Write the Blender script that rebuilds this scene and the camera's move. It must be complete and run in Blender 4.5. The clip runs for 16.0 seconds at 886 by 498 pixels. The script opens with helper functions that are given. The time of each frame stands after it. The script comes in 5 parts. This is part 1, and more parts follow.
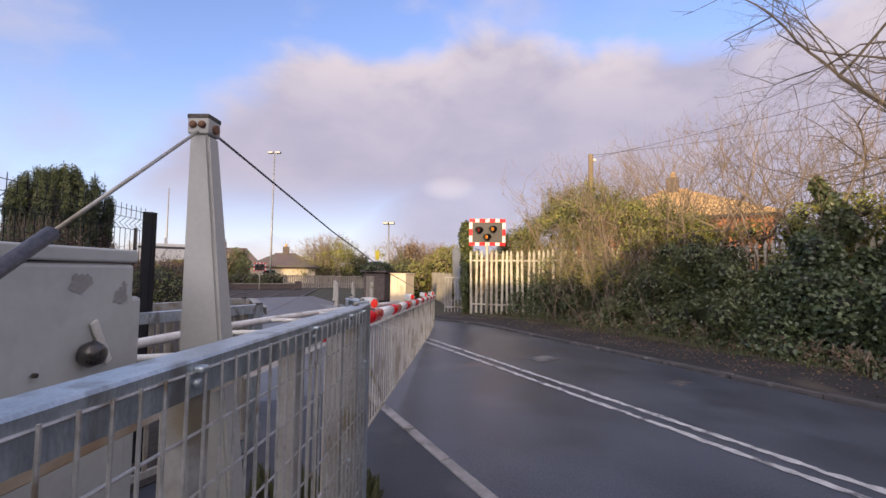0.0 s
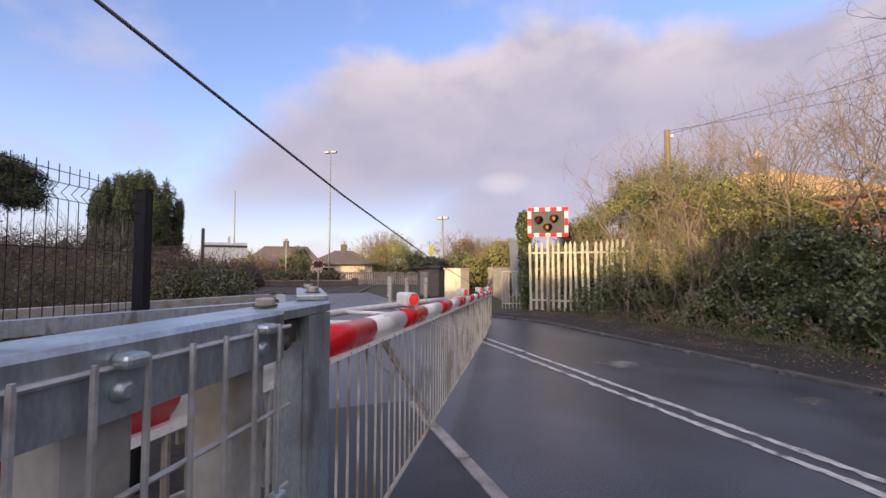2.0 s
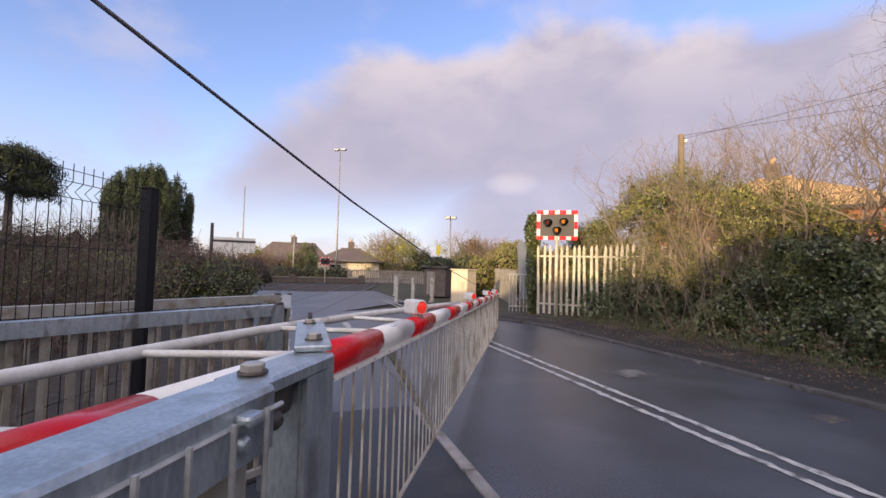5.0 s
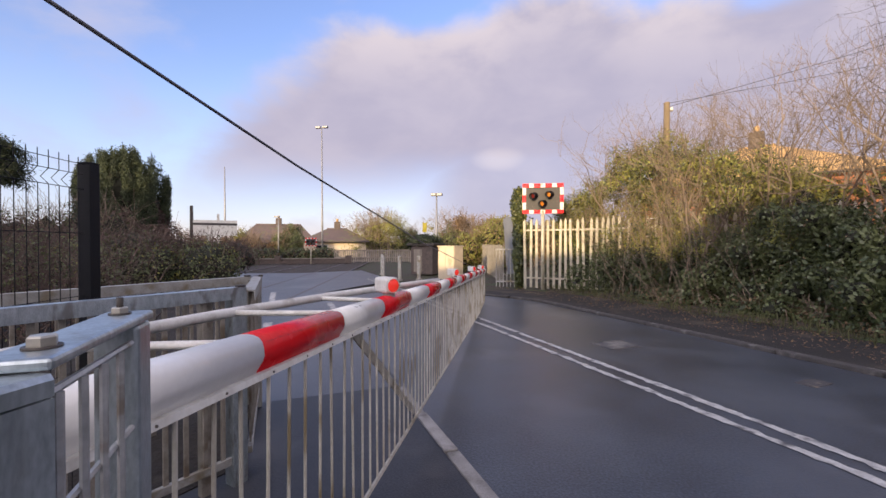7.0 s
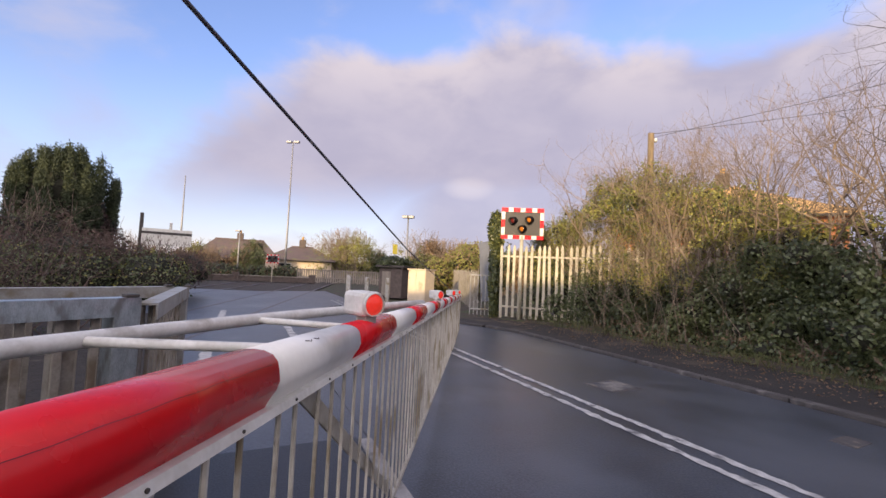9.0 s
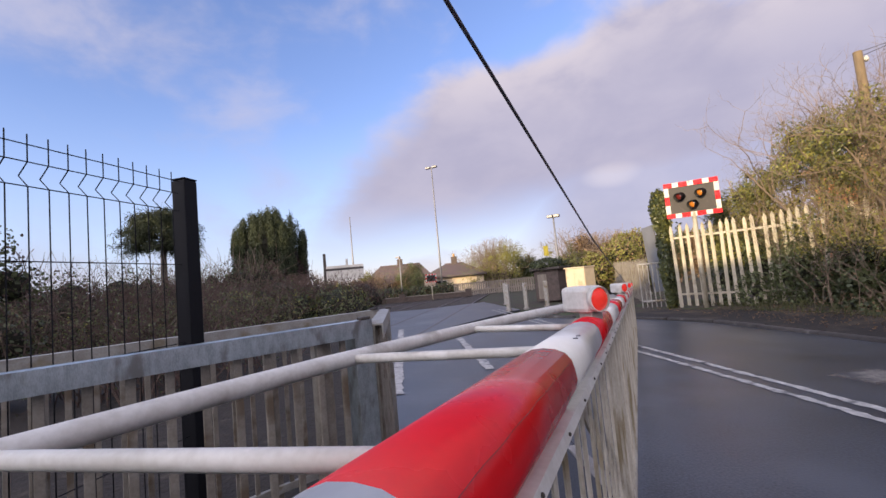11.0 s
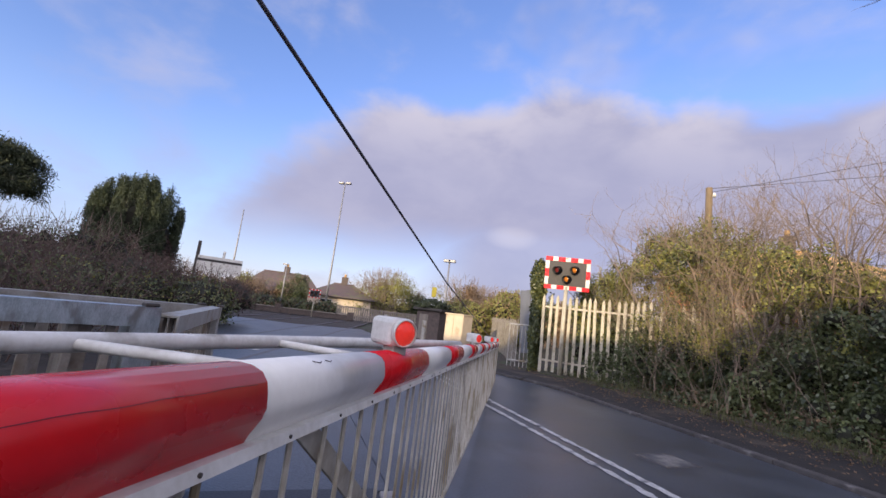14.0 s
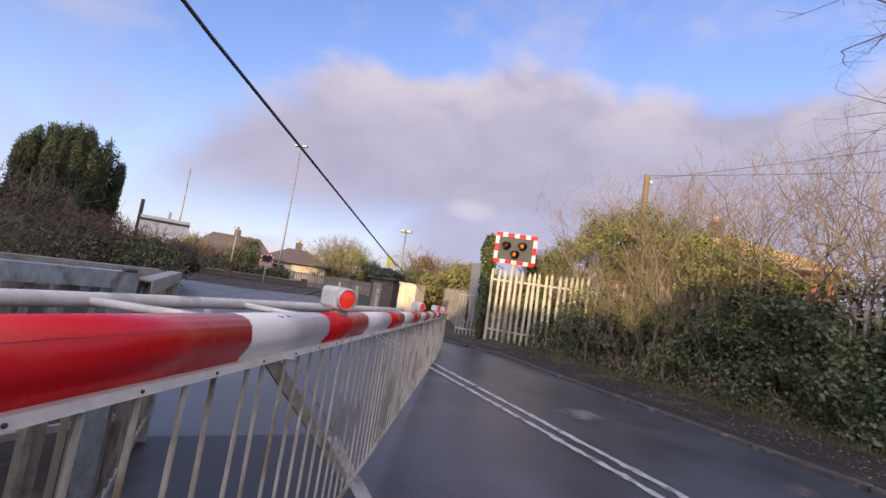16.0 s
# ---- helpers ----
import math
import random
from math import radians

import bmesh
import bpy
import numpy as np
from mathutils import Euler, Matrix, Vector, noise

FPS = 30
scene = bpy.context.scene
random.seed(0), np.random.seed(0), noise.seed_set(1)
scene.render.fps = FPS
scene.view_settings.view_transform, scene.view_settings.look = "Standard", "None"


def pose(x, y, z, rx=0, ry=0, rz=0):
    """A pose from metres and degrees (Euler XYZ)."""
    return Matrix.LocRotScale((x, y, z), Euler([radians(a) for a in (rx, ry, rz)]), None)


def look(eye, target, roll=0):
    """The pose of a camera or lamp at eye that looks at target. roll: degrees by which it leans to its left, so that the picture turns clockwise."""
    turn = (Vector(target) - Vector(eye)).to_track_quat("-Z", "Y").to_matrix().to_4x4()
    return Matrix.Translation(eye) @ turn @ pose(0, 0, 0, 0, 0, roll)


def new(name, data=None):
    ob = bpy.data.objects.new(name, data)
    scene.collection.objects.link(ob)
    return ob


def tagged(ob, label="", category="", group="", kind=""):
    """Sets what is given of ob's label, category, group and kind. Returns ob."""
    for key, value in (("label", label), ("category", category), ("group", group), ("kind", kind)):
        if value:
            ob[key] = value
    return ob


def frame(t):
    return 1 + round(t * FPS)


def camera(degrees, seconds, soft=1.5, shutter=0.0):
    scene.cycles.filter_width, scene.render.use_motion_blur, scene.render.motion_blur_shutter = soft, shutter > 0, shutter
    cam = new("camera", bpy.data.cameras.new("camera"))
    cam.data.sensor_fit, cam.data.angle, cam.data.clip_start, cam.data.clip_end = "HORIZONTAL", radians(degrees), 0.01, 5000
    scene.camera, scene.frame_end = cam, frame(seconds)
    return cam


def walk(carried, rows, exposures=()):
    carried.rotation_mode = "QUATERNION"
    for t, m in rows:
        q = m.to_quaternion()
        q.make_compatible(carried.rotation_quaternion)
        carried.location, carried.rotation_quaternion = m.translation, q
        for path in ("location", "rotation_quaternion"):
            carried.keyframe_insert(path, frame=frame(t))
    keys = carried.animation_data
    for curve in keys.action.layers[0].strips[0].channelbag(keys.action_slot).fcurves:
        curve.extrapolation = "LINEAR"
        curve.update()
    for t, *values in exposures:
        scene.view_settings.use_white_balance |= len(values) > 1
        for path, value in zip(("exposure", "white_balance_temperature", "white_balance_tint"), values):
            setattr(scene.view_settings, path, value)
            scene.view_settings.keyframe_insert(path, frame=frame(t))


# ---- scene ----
cam = camera(92.7, 16.0)
PATH = [
    (0, (0.312, -0.087, 1.273), (0.16, 1.904, 1.381), 0.8),
    (0.5, (0.244, 0.085, 1.26), (0.0, 2.07, 1.318), -1.5),
    (1, (0.286, 0.246, 1.239), (-0.044, 2.217, 1.323), -0.0),
    (1.5, (0.338, 0.393, 1.237), (-0.053, 2.352, 1.345), 0.1),
    (2, (0.229, 0.64, 1.219), (-0.181, 2.596, 1.307), 0.1),
    (2.5, (0.188, 0.705, 1.237), (-0.252, 2.654, 1.324), 0.1),
    (3, (0.203, 0.722, 1.234), (-0.253, 2.667, 1.333), 0.3),
    (3.5, (0.214, 0.694, 1.247), (-0.247, 2.637, 1.347), 1.6),
    (4, (0.215, 0.691, 1.254), (-0.236, 2.637, 1.346), 1.9),
    (6.5, (0.166, 0.792, 1.262), (-0.24, 2.75, 1.314), 0.2),
    (7, (0.236, 0.878, 1.242), (-0.151, 2.840, 1.221), -0.1),
    (7.5, (0.277, 1.085, 1.244), (-0.061, 3.056, 1.263), 0.8),
    (8, (0.186, 1.288, 1.19), (0.407, 3.276, 1.194), -0.6),
    (8.5, (0.034, 1.414, 1.155), (0.134, 3.404, 1.336), 11.0),
    (9, (-0.027, 1.536, 1.16), (-0.265, 3.519, 1.265), 2.7),
    (9.5, (-0.074, 1.66, 1.175), (-0.385, 3.634, 1.265), -11.0),
    (10, (-0.179, 1.552, 1.128), (-0.727, 3.474, 1.215), -5.9),
    (10.2, (-0.194, 1.534, 1.137), (-0.858, 3.418, 1.229), -6.4),
    (12.3, (-0.226, 1.526, 1.141), (-1.222, 3.245, 1.372), -3.0),
    (12.5, (-0.213, 1.531, 1.138), (-1.109, 3.304, 1.37), -2.9),
    (13, (-0.147, 1.621, 1.123), (-0.8, 3.492, 1.394), 4.4),
    (13.5, (-0.081, 1.689, 1.107), (-0.555, 3.609, 1.405), 8.8),
    (14, (-0.056, 1.698, 1.112), (-0.497, 3.626, 1.417), 7.1),
    (14.5, (-0.022, 1.659, 1.119), (-0.426, 3.593, 1.428), 6.3),
    (15, (-0.005, 1.525, 1.127), (-0.381, 3.478, 1.342), 6.3),
    (15.5, (0.014, 1.422, 1.129), (-0.352, 3.381, 1.297), 10.1),
    (16, (0.077, 1.39, 1.131), (-0.152, 3.368, 1.324), 8.7),
]
walk(cam, [(t, look(eye, target, roll)) for t, eye, target, roll in PATH], [(0.0, 0.22, 6600, 12), (10.2, 0.22, 6600, 12), (12.3, 0.05, 5900, 12), (14.5, 0.05, 5900, 12), (16.0, 0.12, 6300, 13)])

# ---- world, sun and light ----
SUN_EL, SUN_AZ = 9.0, 196.0   # the low winter sun stands behind the walk
world = bpy.data.worlds.new("world")
scene.world = world
world.use_nodes = True


def link(nt, a, b):
    nt.links.new(a, b)


def node(nt, kind, **values):
    n = nt.nodes.new(kind)
    for k, v in values.items():
        if k in n.inputs:
            n.inputs[k].default_value = v
    return n


def mathn(nt, op, a, b=None, c=None, clamp=False):
    n = nt.nodes.new("ShaderNodeMath")
    n.operation = op
    n.use_clamp = clamp
    for i, v in enumerate((a, b, c)):
        if v is None:
            continue
        if isinstance(v, (int, float)):
            n.inputs[i].default_value = v
        else:
            nt.links.new(v, n.inputs[i])
    return n.outputs[0]


def mixc(nt, fac, a, b, blend="MIX"):
    n = nt.nodes.new("ShaderNodeMix")
    n.data_type = "RGBA"
    n.blend_type = blend
    for i, v in ((0, fac), (6, a), (7, b)):
        if isinstance(v, (int, float)):
            n.inputs[i].default_value = v
        elif isinstance(v, tuple):
            n.inputs[i].default_value = (*v, 1.0) if len(v) == 3 else v
        else:
            nt.links.new(v, n.inputs[i])
    return n.outputs[2]


def smooth(nt, v, lo, hi):
    n = nt.nodes.new("ShaderNodeMapRange")
    n.interpolation_type = "SMOOTHSTEP"
    nt.links.new(v, n.inputs[0])
    n.inputs[1].default_value, n.inputs[2].default_value = lo, hi
    return n.outputs[0]


def build_sky():
    nt = world.node_tree
    nt.nodes.clear()
    out = nt.nodes.new("ShaderNodeOutputWorld")
    bg = nt.nodes.new("ShaderNodeBackground")
    sky = nt.nodes.new("ShaderNodeTexSky")
    sky.sky_type, sky.sun_disc = "NISHITA", False
    sky.sun_elevation, sky.sun_rotation = radians(SUN_EL), radians(SUN_AZ)
    sky.air_density, sky.dust_density, sky.ozone_density = 1.0, 0.6, 2.5
    tc = nt.nodes.new("ShaderNodeTexCoord")
    sep = nt.nodes.new("ShaderNodeSeparateXYZ")
    link(nt, tc.outputs["Generated"], sep.inputs[0])
    x, y, z = sep.outputs
    az = mathn(nt, "ARCTAN2", x, y)                       # 0 ahead, positive to the east
    el = mathn(nt, "ARCSINE", z)
    # clouds are stretched flat towards the horizon
    cmb = nt.nodes.new("ShaderNodeCombineXYZ")
    link(nt, az, cmb.inputs[0])
    link(nt, mathn(nt, "MULTIPLY", el, 1.7), cmb.inputs[1])
    def noise_at(scale, detail, rough, dist=0.0):
        n = nt.nodes.new("ShaderNodeTexNoise")
        link(nt, cmb.outputs[0], n.inputs["Vector"])
        n.inputs["Scale"].default_value, n.inputs["Detail"].default_value = scale, detail
        n.inputs["Roughness"].default_value, n.inputs["Distortion"].default_value = rough, dist
        return n.outputs["Fac"]
    big, mid = noise_at(2.0, 3, 0.45), noise_at(5.0, 7, 0.53, 0.2)
    wob = mathn(nt, "ADD", mathn(nt, "MULTIPLY", mathn(nt, "SUBTRACT", big, 0.5), 0.10), mathn(nt, "MULTIPLY", mathn(nt, "SUBTRACT", mid, 0.5), 0.13))
    # a bank of cloud about 27 degrees high with one tower ahead, which thins out to the west
    rise = mathn(nt, "MULTIPLY", smooth(nt, az, -0.62, -0.40), 0.06)
    tower = mathn(nt, "MULTIPLY", mathn(nt, "MULTIPLY", smooth(nt, az, -0.12, 0.0), smooth(nt, az, 0.26, 0.08)), 0.050)
    fall = mathn(nt, "MULTIPLY", smooth(nt, az, 0.20, 0.50), -0.012)
    edge = mathn(nt, "ADD", mathn(nt, "ADD", rise, tower), mathn(nt, "ADD", fall, 0.438))
    top = mathn(nt, "SUBTRACT", mathn(nt, "ADD", edge, wob), el)
    bank = smooth(nt, top, -0.012, 0.055)
    lean = mathn(nt, "MULTIPLY", mathn(nt, "SUBTRACT", 0.28, el), 0.64)
    side = smooth(nt, mathn(nt, "ADD", mathn(nt, "ADD", az, lean), mathn(nt, "MULTIPLY", wob, 2.2)), -0.73, -0.54)
    foot = smooth(nt, mathn(nt, "ADD", el, mathn(nt, "MULTIPLY", wob, 0.45)), 0.04, 0.23)
    bank = mathn(nt, "MULTIPLY", mathn(nt, "MULTIPLY", bank, side), mathn(nt, "MAXIMUM", mathn(nt, "ADD", 0.12, mathn(nt, "MULTIPLY", foot, 0.88)), mathn(nt, "MULTIPLY", smooth(nt, az, -0.40, -0.12), 0.92)))
    thin = mathn(nt, "MULTIPLY", smooth(nt, mathn(nt, "ADD", mid, mathn(nt, "MULTIPLY", big, 0.8)), 0.82, 1.25), 0.55)
    high = mathn(nt, "MULTIPLY", smooth(nt, mathn(nt, "ADD", noise_at(1.6, 4, 0.55), mathn(nt, "MULTIPLY", az, 0.22)), 0.50, 0.70), 0.75)
    high = mathn(nt, "MULTIPLY", high, smooth(nt, el, 0.47, 0.60))
    cover = mathn(nt, "MAXIMUM", mathn(nt, "MAXIMUM", bank, thin), high)
    rim = smooth(nt, top, 0.20, 0.0)
    rim = mathn(nt, "MULTIPLY", rim, smooth(nt, mathn(nt, "ADD", mid, mathn(nt, "MULTIPLY", el, 0.2)), 0.36, 0.72))
    # one small puff low in the bank
    px = mathn(nt, "DIVIDE", mathn(nt, "ADD", az, 0.060), 0.065)
    pz = mathn(nt, "DIVIDE", mathn(nt, "SUBTRACT", el, 0.197), 0.030)
    puff = mathn(nt, "ADD", mathn(nt, "MULTIPLY", px, px), mathn(nt, "MULTIPLY", pz, pz))
    puff = smooth(nt, mathn(nt, "ADD", puff, mathn(nt, "MULTIPLY", mid, 2.2)), 2.3, 0.9)
    rim = mathn(nt, "MAXIMUM", mathn(nt, "MULTIPLY", rim, 0.85), mathn(nt, "MULTIPLY", puff, 0.65))
    body = mixc(nt, smooth(nt, mid, 0.35, 0.7), (0.43, 0.41, 0.535), (0.50, 0.47, 0.58))
    cloud = mixc(nt, mathn(nt, "MULTIPLY", rim, 0.75), body, (0.78, 0.69, 0.70))
    # clear air: nishita blue, scaled, with the pale band low down
    air = mixc(nt, 1.0, sky.outputs[0], (SKY_GAIN * 1.42, SKY_GAIN * 1.16, SKY_GAIN * 1.36), "MULTIPLY")
    air = mixc(nt, mathn(nt, "MULTIPLY", smooth(nt, el, 0.42, 0.02), 0.55), air, (0.55, 0.65, 0.87))
    # cloud and haze stand brighter towards the sun, behind the walk
    a_, e_ = radians(SUN_AZ), radians(SUN_EL)
    dotn = nt.nodes.new("ShaderNodeVectorMath")
    dotn.operation = "DOT_PRODUCT"
    link(nt, tc.outputs["Generated"], dotn.inputs[0])
    dotn.inputs[1].default_value = (math.sin(a_) * math.cos(e_), math.cos(a_) * math.cos(e_), math.sin(e_))
    glow = mathn(nt, "POWER", mathn(nt, "MAXIMUM", dotn.outputs["Value"], 0.0), 2.0)
    both = mixc(nt, cover, air, cloud)
    both = mixc(nt, glow, both, (SUN_GLOW, SUN_GLOW * 0.88, SUN_GLOW * 0.76), "ADD")
    both = mixc(nt, smooth(nt, el, 0.0, -0.05), both, (0.10, 0.10, 0.10))
    link(nt, both, bg.inputs[0])
    bg.inputs[1].default_value = SKY_STRENGTH
    link(nt, bg.outputs[0], out.inputs[0])


SKY_GAIN, SKY_STRENGTH, SUN_GLOW = 0.25, 1.0, 2.5
build_sky()
sun = new("sun", bpy.data.lights.new("sun", "SUN"))
sun.data.energy, sun.data.angle, sun.data.color = 5.2, radians(0.6), (1.0, 0.76, 0.42)
_a, _e = radians(SUN_AZ), radians(SUN_EL)
sun.matrix_world = look((0, 0, 30), (-math.sin(_a) * math.cos(_e), -math.cos(_a) * math.cos(_e), 30 - math.sin(_e)))


# ---- materials ----
def mat(name, base, second=None, rough=0.6, metal=0.0, scale=8.0, fine=90.0, bump=0.15, spread=0.5, stain=None, stain_at=0.6, per_piece=0.0, stretch=(1, 1, 1), rough_vary=0.15, dist=0.01, coarse=0.65):
    """A surface with grain at two sizes, stains and fine relief."""
    m = bpy.data.materials.new(name)
    m.use_nodes = True
    nt = m.node_tree
    b = nt.nodes["Principled BSDF"]
    tc = nt.nodes.new("ShaderNodeTexCoord")
    mp = nt.nodes.new("ShaderNodeMapping")
    mp.inputs["Scale"].default_value = stretch
    geo = nt.nodes.new("ShaderNodeNewGeometry")
    link(nt, geo.outputs["Position"], mp.inputs[0])
    def nz(sc, det):
        n = nt.nodes.new("ShaderNodeTexNoise")
        n.inputs["Scale"].default_value, n.inputs["Detail"].default_value = sc, det
        link(nt, mp.outputs[0], n.inputs["Vector"])
        return n.outputs["Fac"]
    a, f = nz(scale, 5), nz(fine, 3)
    second = second or tuple(c * 0.7 for c in base)
    grain = mathn(nt, "ADD", mathn(nt, "MULTIPLY", a, coarse), mathn(nt, "MULTIPLY", f, 1.0 - coarse))
    fac = smooth(nt, grain, 0.5 - spread / 2, 0.5 + spread / 2)
    col = mixc(nt, fac, second, base)
    if stain:
        col = mixc(nt, smooth(nt, nz(scale * 0.45, 6), stain_at - 0.08, stain_at + 0.1), col, stain)
    if per_piece:
        info = nt.nodes.new("ShaderNodeObjectInfo")
        isl = geo.outputs["Random Per Island"]
        k = mathn(nt, "ADD", mathn(nt, "MULTIPLY", mathn(nt, "ADD", info.outputs["Random"], isl), per_piece), 1.0 - per_piece)
        g = nt.nodes.new("ShaderNodeCombineColor")
        for i in range(3):
            link(nt, k, g.inputs[i])
        col = mixc(nt, 1.0, col, g.outputs[0], "MULTIPLY")
    link(nt, col, b.inputs["Base Color"])
    link(nt, mathn(nt, "ADD", mathn(nt, "MULTIPLY", a, rough_vary * 2), rough - rough_vary, clamp=True), b.inputs["Roughness"])
    b.inputs["Metallic"].default_value = metal
    if bump:
        bp = nt.nodes.new("ShaderNodeBump")
        bp.inputs["Strength"].default_value, bp.inputs["Distance"].default_value = bump, dist
        link(nt, grain, bp.inputs["Height"])
        link(nt, bp.outputs[0], b.inputs["Normal"])
    return m


